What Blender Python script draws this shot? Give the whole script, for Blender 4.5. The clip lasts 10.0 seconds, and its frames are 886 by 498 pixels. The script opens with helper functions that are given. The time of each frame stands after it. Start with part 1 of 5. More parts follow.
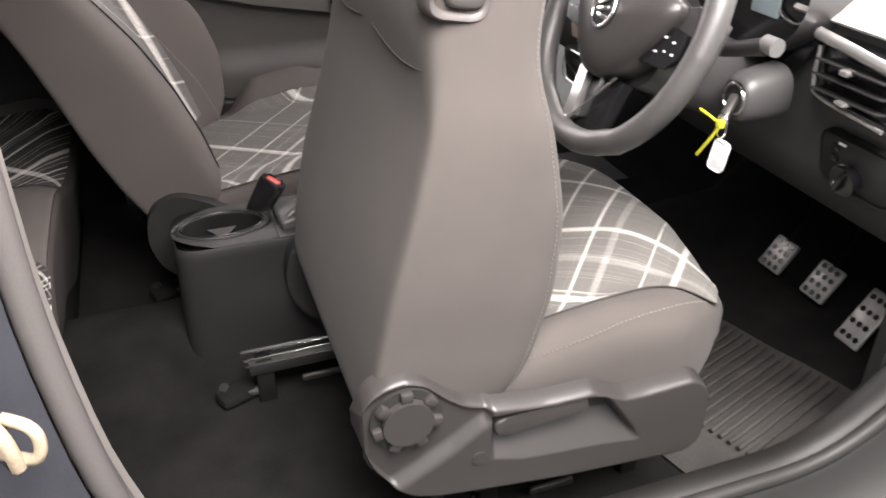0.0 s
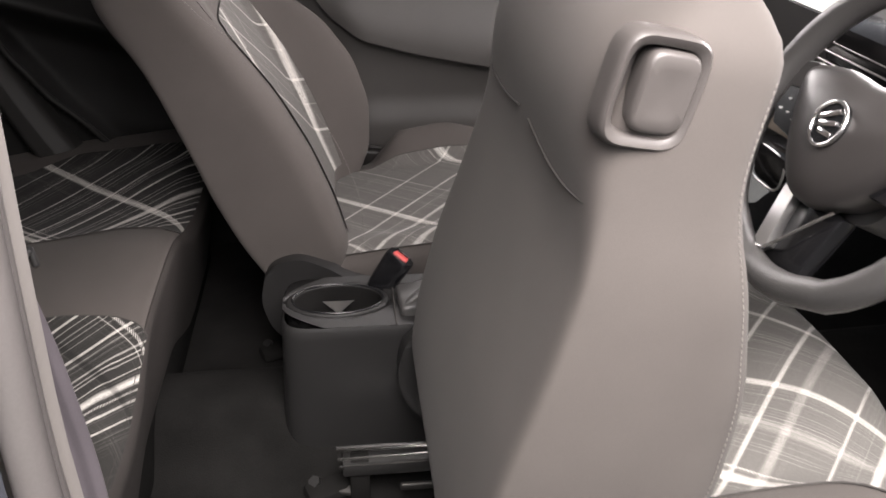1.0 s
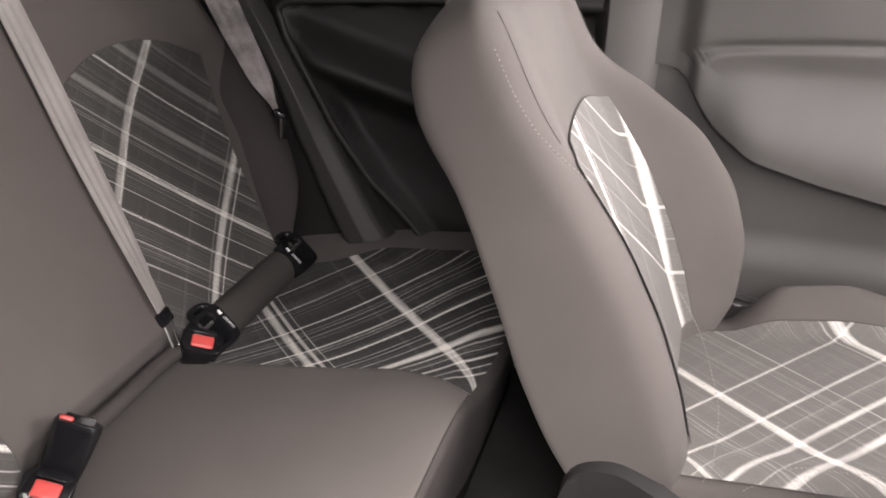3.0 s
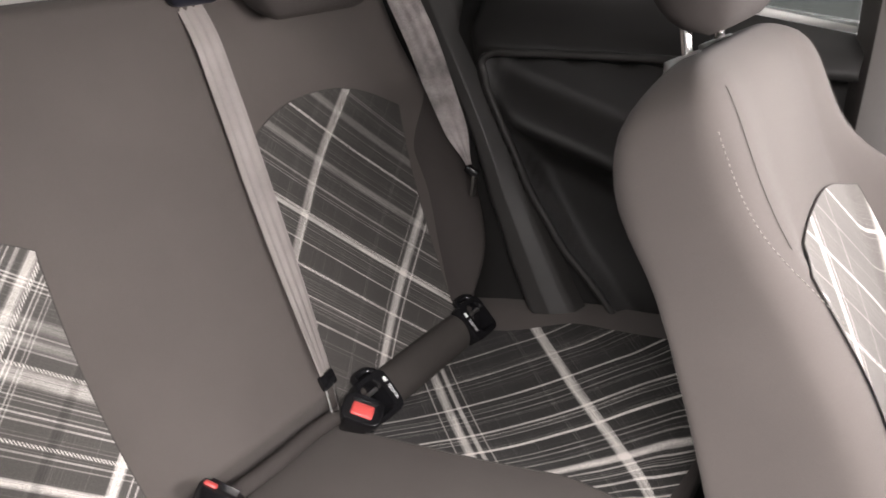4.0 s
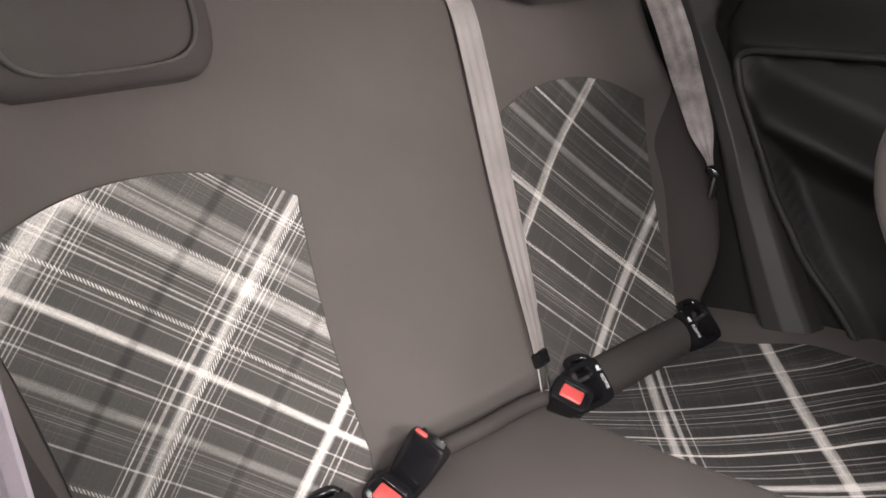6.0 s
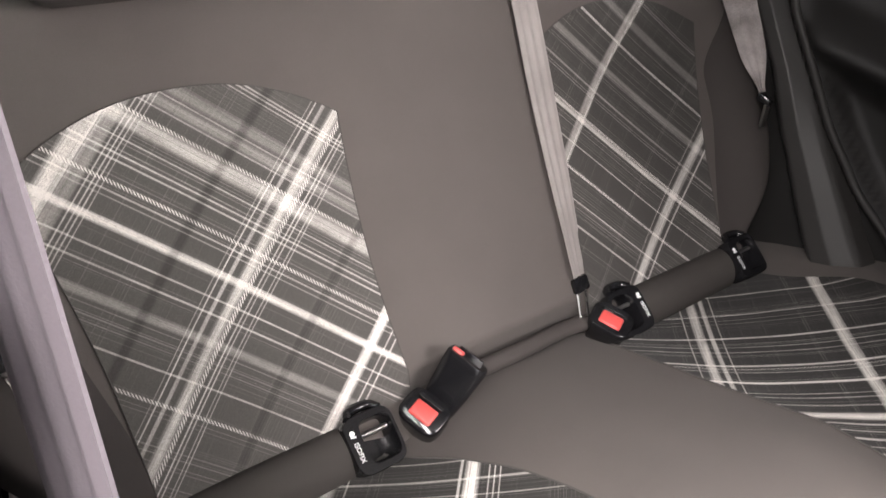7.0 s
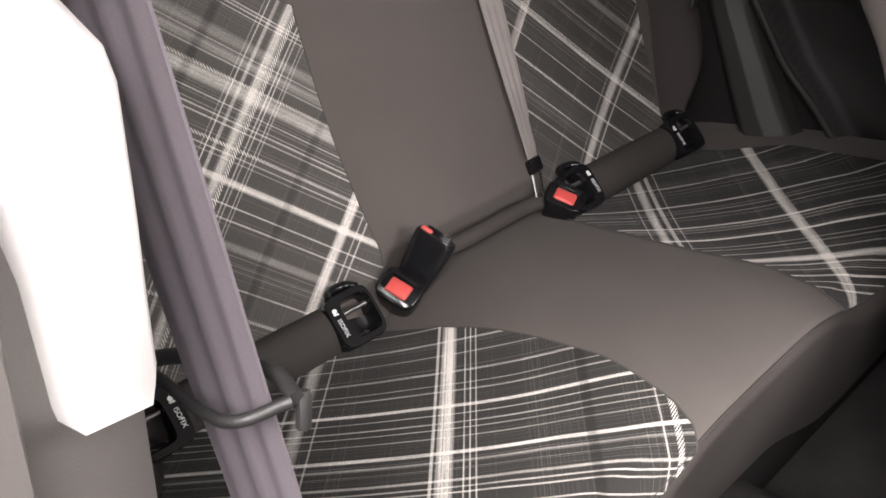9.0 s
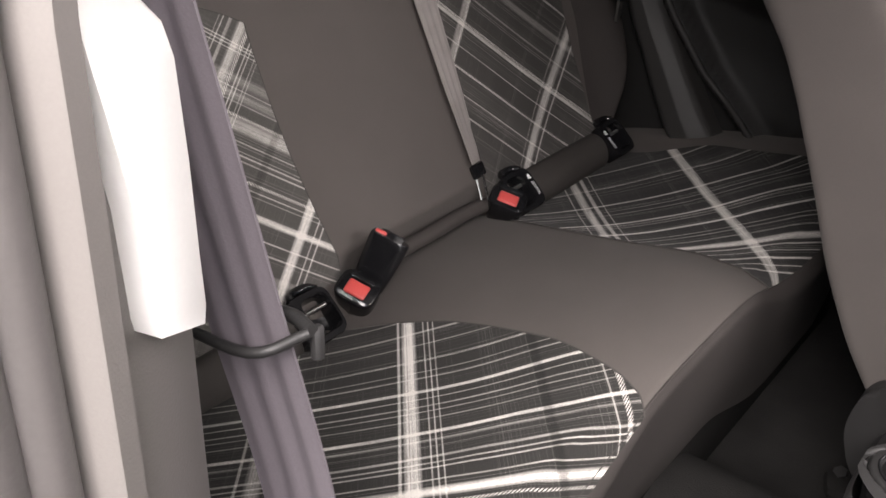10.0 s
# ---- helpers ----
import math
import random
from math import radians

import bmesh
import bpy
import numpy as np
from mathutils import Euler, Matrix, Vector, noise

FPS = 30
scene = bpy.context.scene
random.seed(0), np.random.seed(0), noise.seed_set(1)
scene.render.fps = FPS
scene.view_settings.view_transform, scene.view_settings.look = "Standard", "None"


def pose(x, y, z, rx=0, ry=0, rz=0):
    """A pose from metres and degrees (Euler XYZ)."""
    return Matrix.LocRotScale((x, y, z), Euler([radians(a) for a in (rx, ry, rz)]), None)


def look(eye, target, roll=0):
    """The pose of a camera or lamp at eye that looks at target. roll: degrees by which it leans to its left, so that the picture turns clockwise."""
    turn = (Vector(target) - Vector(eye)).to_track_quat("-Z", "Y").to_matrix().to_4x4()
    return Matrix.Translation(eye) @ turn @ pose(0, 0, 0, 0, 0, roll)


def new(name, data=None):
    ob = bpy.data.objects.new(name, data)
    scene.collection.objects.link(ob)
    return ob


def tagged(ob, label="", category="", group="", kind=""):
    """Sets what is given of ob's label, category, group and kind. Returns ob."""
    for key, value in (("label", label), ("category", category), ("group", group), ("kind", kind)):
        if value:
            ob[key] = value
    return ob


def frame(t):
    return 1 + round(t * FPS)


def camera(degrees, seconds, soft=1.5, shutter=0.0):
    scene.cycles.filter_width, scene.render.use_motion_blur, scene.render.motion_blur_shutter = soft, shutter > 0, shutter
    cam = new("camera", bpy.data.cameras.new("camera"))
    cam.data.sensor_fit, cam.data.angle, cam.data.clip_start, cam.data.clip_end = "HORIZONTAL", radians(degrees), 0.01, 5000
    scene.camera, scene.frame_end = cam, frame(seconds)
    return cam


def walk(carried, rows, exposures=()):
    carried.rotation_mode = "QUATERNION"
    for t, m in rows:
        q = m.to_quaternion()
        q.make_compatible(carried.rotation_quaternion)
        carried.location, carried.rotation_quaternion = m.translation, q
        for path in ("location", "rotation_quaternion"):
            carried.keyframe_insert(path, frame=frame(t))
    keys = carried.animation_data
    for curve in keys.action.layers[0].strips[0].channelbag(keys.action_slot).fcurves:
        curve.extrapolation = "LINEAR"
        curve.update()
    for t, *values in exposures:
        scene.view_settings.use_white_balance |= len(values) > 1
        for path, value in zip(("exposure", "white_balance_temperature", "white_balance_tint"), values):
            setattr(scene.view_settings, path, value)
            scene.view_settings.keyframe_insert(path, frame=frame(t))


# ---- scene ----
cam = camera(57.7, 10.0, 1.6, 0.2)
PATH = [
    (0, (-0.181, -1.302, 0.978), (0.393, 0.316, -0.048), -0.2),
    (0.5, (-0.148, -1.192, 0.979), (0.237, 0.506, -0.005), 0.8),
    (1, (-0.121, -1.097, 0.981), (0.122, 0.638, 0.016), 1.8),
    (1.5, (-0.115, -0.962, 0.984), (-0.01, 0.791, 0.027), 2.4),
    (2, (-0.137, -0.855, 0.981), (-0.2, 0.908, 0.039), 1.8),
    (2.5, (-0.16, -0.775, 0.978), (-0.44, 0.982, 0.064), 1.3),
    (4, (-0.216, -0.551, 0.986), (-1.201, 0.983, 0.163), 0.2),
    (4.5, (-0.227, -0.556, 0.974), (-1.375, 0.894, 0.213), -0.2),
    (5, (-0.224, -0.566, 0.967), (-1.484, 0.801, 0.228), 0.1),
    (5.5, (-0.2, -0.572, 0.961), (-1.558, 0.693, 0.215), -0.1),
    (6.8, (-0.195, -0.585, 0.925), (-1.629, 0.499, 0.048), -0.4),
    (7, (-0.189, -0.581, 0.915), (-1.621, 0.484, 0.014), -0.8),
    (7.5, (-0.183, -0.583, 0.903), (-1.586, 0.459, -0.07), -0.9),
    (8, (-0.176, -0.59, 0.888), (-1.548, 0.443, -0.138), -1.5),
    (8.5, (-0.159, -0.614, 0.885), (-1.495, 0.442, -0.164), -2.4),
    (9, (-0.144, -0.652, 0.884), (-1.433, 0.467, -0.159), -3.2),
    (9.5, (-0.13, -0.685, 0.89), (-1.368, 0.507, -0.133), -3.1),
    (10, (-0.115, -0.711, 0.885), (-1.312, 0.543, -0.112), -3.0),
]
walk(cam, [(t, look(eye, target, roll)) for t, eye, target, roll in PATH],
     [(0, 1.6, 6500, 11.5), (0.5, 1.5, 6500, 11.5), (1, 1.38, 6500, 11.5), (1.5, 1.32, 6500, 11.5), (2, 1.8, 6500, 11.5), (2.5, 2.25, 6500, 11.5), (4, 2.72, 6500, 11.5), (5, 2.82, 6500, 11.5), (7.5, 2.85, 6500, 11.5), (8.5, 2.7, 6500, 11.5), (9, 2.3, 6500, 11.5), (9.5, 2.02, 6500, 11.5), (10, 1.92, 6500, 11.5)])


# ---- world, sun, exposure ----
world = bpy.data.worlds.new("overcast_sky")
scene.world = world
world.use_nodes = True
wn = world.node_tree
sky = wn.nodes.new("ShaderNodeTexSky")
sky.sky_type = "NISHITA"
sky.sun_disc = False
sky.sun_elevation, sky.sun_rotation = radians(60), radians(167)
sky.air_density, sky.dust_density, sky.ozone_density = 1.2, 4.0, 1.0
pale = wn.nodes.new("ShaderNodeHueSaturation")
pale.inputs["Saturation"].default_value = 0.18
wn.links.new(sky.outputs[0], pale.inputs["Color"])
wn.links.new(pale.outputs[0], wn.nodes["Background"].inputs[0])
wn.nodes["Background"].inputs[1].default_value = 0.060
sun = new("sun", bpy.data.lights.new("sun", "SUN"))
sun.data.energy, sun.data.angle, sun.data.color = 2.0, radians(36), (1.0, 0.95, 0.88)
sun.matrix_world = look((0, 0, 0), (-0.12, 0.48, -0.87))


def opening_light(name, eye, target, w, h, power, tint=(1.0, 0.925, 0.905)):
    ob = new(name, bpy.data.lights.new(name, "AREA"))
    ob.data.shape, ob.data.size, ob.data.size_y = "RECTANGLE", w, h
    ob.data.energy, ob.data.color = power, tint
    ob.matrix_world = look(eye, target)
    return ob


opening_light("door_opening_daylight", (0.15, -1.06, 1.42), (-0.10, -0.30, 0.45), 1.1, 0.5, 15)
opening_light("windscreen_daylight", (1.02, 0, 1.06), (-0.3, 0.1, 0.60), 1.2, 0.40, 10.5)
opening_light("side_window_daylight", (0.15, 0.86, 1.0), (0.0, -0.2, 0.5), 0.8, 0.3, 3.0)


# ---- materials ----
def material(name, base, rough=0.6, metal=0.0, grain=0.0, grain_scale=400.0, vary=0.15, vary_scale=9.0, spec=0.5, sheen=0.0):
    """Base colour with a broad and a fine variation, and a fine bump. Scales are per metre."""
    m = bpy.data.materials.new(name)
    m.use_nodes = True
    nt = m.node_tree
    bsdf = nt.nodes["Principled BSDF"]
    bsdf.inputs["Roughness"].default_value = rough
    bsdf.inputs["Metallic"].default_value = metal
    bsdf.inputs["Specular IOR Level"].default_value = spec
    co = nt.nodes.new("ShaderNodeTexCoord")
    broad = nt.nodes.new("ShaderNodeTexNoise")
    broad.inputs["Scale"].default_value, broad.inputs["Detail"].default_value = vary_scale, 4
    nt.links.new(co.outputs["Object"], broad.inputs["Vector"])
    fine = nt.nodes.new("ShaderNodeTexNoise")
    fine.inputs["Scale"].default_value, fine.inputs["Detail"].default_value = grain_scale, 2
    nt.links.new(co.outputs["Object"], fine.inputs["Vector"])
    total = nt.nodes.new("ShaderNodeMath")
    total.operation = "MULTIPLY_ADD"
    total.inputs[1].default_value = 0.6
    nt.links.new(broad.outputs["Fac"], total.inputs[0])
    half = nt.nodes.new("ShaderNodeMath")
    half.operation = "MULTIPLY"
    half.inputs[1].default_value = 0.4
    nt.links.new(fine.outputs["Fac"], half.inputs[0])
    nt.links.new(half.outputs[0], total.inputs[2])
    ramp = nt.nodes.new("ShaderNodeMapRange")
    ramp.inputs["From Min"].default_value, ramp.inputs["From Max"].default_value = 0.3, 0.7
    ramp.inputs["To Min"].default_value, ramp.inputs["To Max"].default_value = 1 - vary, 1 + vary
    nt.links.new(total.outputs[0], ramp.inputs["Value"])
    mul = nt.nodes.new("ShaderNodeVectorMath")
    mul.operation = "SCALE"
    mul.inputs[0].default_value = base
    nt.links.new(ramp.outputs["Result"], mul.inputs["Scale"])
    nt.links.new(mul.outputs["Vector"], bsdf.inputs["Base Color"])
    bsdf.inputs["Sheen Weight"].default_value = sheen
    if grain:
        bump = nt.nodes.new("ShaderNodeBump")
        bump.inputs["Strength"].default_value, bump.inputs["Distance"].default_value = grain, 0.001
        nt.links.new(fine.outputs["Fac"], bump.inputs["Height"])
        nt.links.new(bump.outputs["Normal"], bsdf.inputs["Normal"])
    return m


def plaid(name, na, nb, stripes_a, stripes_b, fine=0.4, ground=0.05):
    """Checked seat cloth. na, nb: the normals of the two sets of stripes in the cloth's own metres (the UV map);
    stripes: (place, width, strength, dotted); a strength below nought is a dark stripe."""
    m = material(name, (0.1, 0.1, 0.1), rough=0.9, spec=0.2)
    nt = m.node_tree
    bsdf = nt.nodes["Principled BSDF"]
    bsdf.inputs["Sheen Weight"].default_value = 0.08
    uv = nt.nodes.new("ShaderNodeUVMap")
    uv.uv_map = "cloth"

    def math_node(op, a, b=None, c=None, clamp=False):
        n = nt.nodes.new("ShaderNodeMath")
        n.operation = op
        n.use_clamp = clamp
        for k, v in enumerate((a, b, c)):
            if v is None:
                continue
            if isinstance(v, (int, float)):
                n.inputs[k].default_value = v
            else:
                nt.links.new(v, n.inputs[k])
        return n.outputs[0]

    def noise_1d(w, scale):
        n = nt.nodes.new("ShaderNodeTexNoise")
        n.noise_dimensions = "1D"
        n.inputs["Scale"].default_value, n.inputs["Detail"].default_value = scale, 1.0
        nt.links.new(w, n.inputs["W"])
        return n.outputs["Fac"]

    along = []
    for normal in (na, nb):
        d = nt.nodes.new("ShaderNodeVectorMath")
        d.operation = "DOT_PRODUCT"
        d.inputs[1].default_value = (*normal, 0)
        nt.links.new(uv.outputs[0], d.inputs[0])
        along.append(d.outputs["Value"])
    total, dark = None, 0.0
    for k, stripes in enumerate((stripes_a, stripes_b)):
        q, other = along[k], along[1 - k]
        sums = {"thin": 0.0, "wide": 0.0, "dots": 0.0}
        for c, w, v, dots in stripes:
            soft = max(0.0007, (0.42 if w > 0.006 else 0.35) * w)
            dist = math_node("ABSOLUTE", math_node("SUBTRACT", q, c))
            band = math_node("MULTIPLY_ADD", dist, -1.0 / soft, (w / 2) / soft + 0.5, clamp=True)
            if v < 0:
                dark = math_node("MULTIPLY_ADD", band, -v, dark)
                continue
            sort = "dots" if dots else ("wide" if w > 0.006 else "thin")
            sums[sort] = math_node("MULTIPLY_ADD", band, v, sums[sort])
        # wide stripes are bundles of single yarns
        yarn = math_node("MULTIPLY_ADD", noise_1d(math_node("ADD", q, 3.1 + k), 620.0), 2.6, -0.42, clamp=True)
        wide = math_node("MULTIPLY", sums["wide"], math_node("MULTIPLY_ADD", yarn, 0.75, 0.42))
        # twisted yarn, seen as short slanting dashes
        beat = math_node("SINE", math_node("MULTIPLY", math_node("MULTIPLY_ADD", q, 1.3, other), 1500.0))
        dots = math_node("MULTIPLY", sums["dots"], math_node("MULTIPLY_ADD", beat, 1.1, 0.55, clamp=True))
        # loose thin yarns between
        lines = math_node("MULTIPLY", math_node("SUBTRACT", noise_1d(math_node("ADD", q, 3.1 + k), 520.0), 0.54), 6.0)
        bundle = math_node("MULTIPLY", math_node("SUBTRACT", noise_1d(math_node("ADD", q, 7.7 + k), 30.0), 0.44), 5.0)
        loose = math_node("MULTIPLY", math_node("MAXIMUM", lines, 0.0), math_node("MAXIMUM", bundle, 0.0), clamp=True)
        # a yarn fades along its length
        fade = nt.nodes.new("ShaderNodeTexNoise")
        fade.noise_dimensions = "2D"
        fade.inputs["Scale"].default_value = 12.0
        comb = nt.nodes.new("ShaderNodeCombineXYZ")
        nt.links.new(other, comb.inputs[0])
        nt.links.new(math_node("MULTIPLY", q, 8.0), comb.inputs[1])
        nt.links.new(comb.outputs[0], fade.inputs["Vector"])
        faded = math_node("MULTIPLY_ADD", fade.outputs["Fac"], 1.3, 0.35)
        some = math_node("ADD", math_node("ADD", sums["thin"], dots), wide)
        some = math_node("MULTIPLY_ADD", loose, fine * (0.62 if k == 0 else 0.22), some)
        some = math_node("MULTIPLY", some, faded)
        total = some if total is None else math_node("ADD", total, some)
    weave = nt.nodes.new("ShaderNodeTexWhiteNoise")
    weave.noise_dimensions = "2D"
    snap = nt.nodes.new("ShaderNodeVectorMath")
    snap.operation = "SNAP"
    snap.inputs[1].default_value = (0.0007, 0.0007, 1)
    nt.links.new(uv.outputs[0], snap.inputs[0])
    nt.links.new(snap.outputs["Vector"], weave.inputs["Vector"])
    strength = math_node("MULTIPLY", total, math_node("MULTIPLY_ADD", weave.outputs["Value"], 0.4, 0.78), clamp=True)
    mix = nt.nodes.new("ShaderNodeMix")
    mix.data_type = "RGBA"
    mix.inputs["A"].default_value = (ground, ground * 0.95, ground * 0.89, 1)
    mix.inputs["B"].default_value = (0.66, 0.63, 0.592, 1)
    nt.links.new(strength, mix.inputs["Factor"])
    shade = nt.nodes.new("ShaderNodeVectorMath")
    shade.operation = "SCALE"
    nt.links.new(mix.outputs["Result"], shade.inputs[0])
    nt.links.new(math_node("MULTIPLY", math_node("SUBTRACT", 1.0, dark), math_node("MULTIPLY_ADD", weave.outputs["Value"], 0.24, 0.88)), shade.inputs["Scale"])
    nt.links.new(shade.outputs["Vector"], bsdf.inputs["Base Color"])
    bump = nt.nodes.new("ShaderNodeBump")
    bump.inputs["Strength"].default_value, bump.inputs["Distance"].default_value = 0.2, 0.0005
    nt.links.new(weave.outputs["Value"], bump.inputs["Height"])
    nt.links.new(bump.outputs["Normal"], bsdf.inputs["Normal"])
    return m


CLOTH = material("grey_seat_cloth", (0.080, 0.071, 0.066), 0.85, grain=0.25, grain_scale=1400, vary=0.17, vary_scale=5, spec=0.25, sheen=0.05)
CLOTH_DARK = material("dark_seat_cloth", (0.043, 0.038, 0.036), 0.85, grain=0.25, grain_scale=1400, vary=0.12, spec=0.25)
CLOTH_ROLL = material("roll_cloth", (0.046, 0.042, 0.039), 0.9, grain=0.2, grain_scale=1400, vary=0.1, spec=0.2)
THREAD = material("pale_thread", (0.20, 0.185, 0.17), 0.8)
SEAM = material("seam_shadow_line", (0.05, 0.045, 0.042), 0.9)
SHELL = material("grey_grained_plastic", (0.038, 0.035, 0.034), 0.33, grain=0.12, grain_scale=900, vary=0.08)
# Paler copy of the plastic above, overhead gloss put into the colour.
SHELL_LIT = material("lit_grey_handle_plastic", (0.075, 0.068, 0.065), 0.36, grain=0.1, grain_scale=900, vary=0.08)
PLASTIC = material("black_grained_plastic", (0.018, 0.0175, 0.0175), 0.48, grain=0.15, grain_scale=800, vary=0.15, spec=0.4)
GLOSSY = material("black_smooth_plastic", (0.008, 0.008, 0.009), 0.18, vary=0.1)
DOOR = material("door_panel_plastic", (0.060, 0.056, 0.053), 0.5, grain=0.15, grain_scale=700, vary=0.1)
DOOR_DARK = material("dark_side_panel_plastic", (0.012, 0.0117, 0.0114), 0.5, grain=0.2, grain_scale=700, vary=0.12, spec=0.28)
TRIM_GREY = material("grey_pillar_plastic", (0.14, 0.13, 0.123), 0.32, grain=0.1, grain_scale=900, vary=0.06)
DOOR_SEAM = material("side_trim_edge_plastic", (0.028, 0.027, 0.026), 0.45, grain=0.1, vary=0.1, spec=0.3)
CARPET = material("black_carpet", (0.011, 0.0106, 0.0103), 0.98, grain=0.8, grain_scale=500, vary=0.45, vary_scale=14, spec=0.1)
MAT = material("ribbed_rubber_mat", (0.030, 0.028, 0.026), 0.75, grain=0.5, grain_scale=260, vary=0.6, vary_scale=13)
DASH = material("black_dashboard_plastic", (0.055, 0.054, 0.054), 0.40, grain=0.3, grain_scale=600, vary=0.15)
CHROME = material("brushed_metal", (0.72, 0.71, 0.70), 0.18, 1.0, vary=0.1)
STEEL = material("dull_steel", (0.30, 0.29, 0.28), 0.4, 1.0, vary=0.2, vary_scale=40)
PEDAL = material("bright_pedal_metal", (0.62, 0.61, 0.59), 0.35, 0.6, vary=0.15, vary_scale=60)
RED = material("red_plastic_button", (0.52, 0.072, 0.066), 0.35, vary=0.08)
BELT = material("grey_webbing", (0.098, 0.086, 0.097), 0.7, grain=0.15, grain_scale=900, vary=0.12)
BELT_PALE = material("pale_grey_webbing", (0.25, 0.229, 0.221), 0.7, grain=0.5, grain_scale=900, vary=0.2, vary_scale=18)
BELT_WORN = material("worn_grey_webbing", (0.27, 0.245, 0.24), 0.7, grain=0.5, grain_scale=900, vary=0.75, vary_scale=26)
GUIDE = material("navy_belt_guide_plastic", (0.012, 0.013, 0.022), 0.35, grain=0.1, vary=0.1)
TRIM_PALE = material("pale_pillar_trim", (0.80, 0.79, 0.77), 0.5, vary=0.03)
SILL = material("dark_sill_plastic", (0.012, 0.0115, 0.011), 0.5, grain=0.12, vary=0.15)
RUBBER = material("grey_door_seal", (0.092, 0.085, 0.083), 0.36, grain=0.15, vary=0.1)
PAINT = material("blue_grey_car_paint", (0.050, 0.052, 0.062), 0.22, 0.3, vary=0.12, vary_scale=30)
LEATHER = material("black_leather", (0.065, 0.063, 0.062), 0.30, grain=0.5, grain_scale=700, vary=0.1)
SILVER = material("satin_silver_plastic", (0.55, 0.54, 0.53), 0.28, 0.85, vary=0.06)
WHITE = material("white_print", (0.8, 0.8, 0.8), 0.5, vary=0.02)
YELLOW = material("yellow_plastic", (0.75, 0.72, 0.04), 0.45, vary=0.06)
HEADLINER = material("pale_headliner", (0.26, 0.25, 0.24), 0.95, grain=0.3, grain_scale=900, vary=0.06)
SHELF = material("pale_window_ledge", (0.58, 0.58, 0.56), 0.35, vary=0.08)
SHELF_DARK = material("grey_rear_ledge", (0.17, 0.17, 0.165), 0.5, vary=0.1)
ASPHALT = material("asphalt", (0.06, 0.06, 0.06), 0.9, grain=0.6, grain_scale=120, vary=0.3, vary_scale=3)
DISPLAY = material("grey_green_display", (0.25, 0.31, 0.32), 0.15, vary=0.1)
# Dark tint is added to hold daylight off the rear bench.
GLASS = material("tinted_glass", (0.26, 0.28, 0.27), 0.02, vary=0.02)
GLASS.node_tree.nodes["Principled BSDF"].inputs["Transmission Weight"].default_value = 1.0
PAPER = material("beige_paper", (0.42, 0.36, 0.30), 0.8, vary=0.08)
ORANGE = material("rusty_striker_metal", (0.45, 0.36, 0.26), 0.45, 0.2, vary=0.3, vary_scale=60)

# One cloth: grounds go paler or darker to carry each seat's light and shade.
PLAID_BACK_R = plaid("checked_cloth_back_right", (0.669, 0.743), (0.707, -0.707),
    [(0.398, 0.002, 0.35, 0), (0.394, 0.002, 0.35, 0), (0.389, 0.0015, 0.3, 0), (0.355, 0.012, 0.16, 0), (0.345, 0.002, 0.3, 0), (0.337, 0.010, 0.2, 0), (0.329, 0.002, 0.3, 0),
     (0.3135, 0.0036, 0.62, 1), (0.3035, 0.015, 0.42, 0), (0.284, 0.0015, 0.4, 0), (0.2685, 0.002, 0.4, 0), (0.262, 0.002, 0.4, 0), (0.273, 0.0012, 0.25, 0),
     (0.2405, 0.0038, 0.8, 1), (0.232, 0.002, 0.35, 0), (0.226, 0.0015, 0.25, 0), (0.2025, 0.0075, 0.65, 0), (0.1775, 0.002, 0.45, 0), (0.162, 0.002, 0.4, 0),
     (0.135, 0.008, 0.2, 0), (0.092, 0.002, 0.4, 0), (0.062, 0.0036, 0.6, 1)],
    [(-0.820, 0.020, 0.65, 0), (-0.803, 0.010, 0.25, 0), (-0.7875, 0.0015, 0.5, 0), (-0.783, 0.0015, 0.4, 0), (-0.793, 0.0015, 0.4, 0), (-0.778, 0.0012, 0.3, 0),
     (-0.6845, 0.010, -0.35, 0), (-0.632, 0.0015, 0.5, 0), (-0.637, 0.001, 0.25, 0), (-0.623, 0.004, 0.35, 0), (-0.607, 0.010, 0.55, 0), (-0.5985, 0.0045, 0.8, 1), (-0.5905, 0.0015, 0.5, 0),
     (-0.586, 0.0015, 0.4, 0), (-0.578, 0.0012, 0.3, 0), (-0.574, 0.0012, 0.3, 0), (-0.445, 0.011, 0.75, 0), (-0.428, 0.002, 0.4, 0), (-0.42, 0.002, 0.4, 0), (-0.52, 0.009, -0.3, 0)], fine=0.2, ground=0.072)
PLAID_BACK_L = plaid("checked_cloth_back_left", (0.707, 0.707), (0.66, -0.75),
    [(0.740, 0.0038, 0.95, 1), (0.597, 0.006, 0.6, 0), (0.603, 0.0036, 0.8, 1), (0.526, 0.004, 0.85, 1), (0.69, 0.010, 0.18, 0), (0.65, 0.003, 0.3, 0), (0.78, 0.012, 0.16, 0),
     (0.56, 0.002, 0.4, 0), (0.49, 0.002, 0.4, 0), (0.46, 0.003, 0.4, 0)],
    [(-0.325, 0.011, 0.35, 0), (-0.319, 0.0042, 0.75, 1), (-0.112, 0.013, 0.55, 0), (-0.095, 0.003, 0.45, 0), (-0.127, 0.002, 0.4, 1)], fine=0.3, ground=0.05)
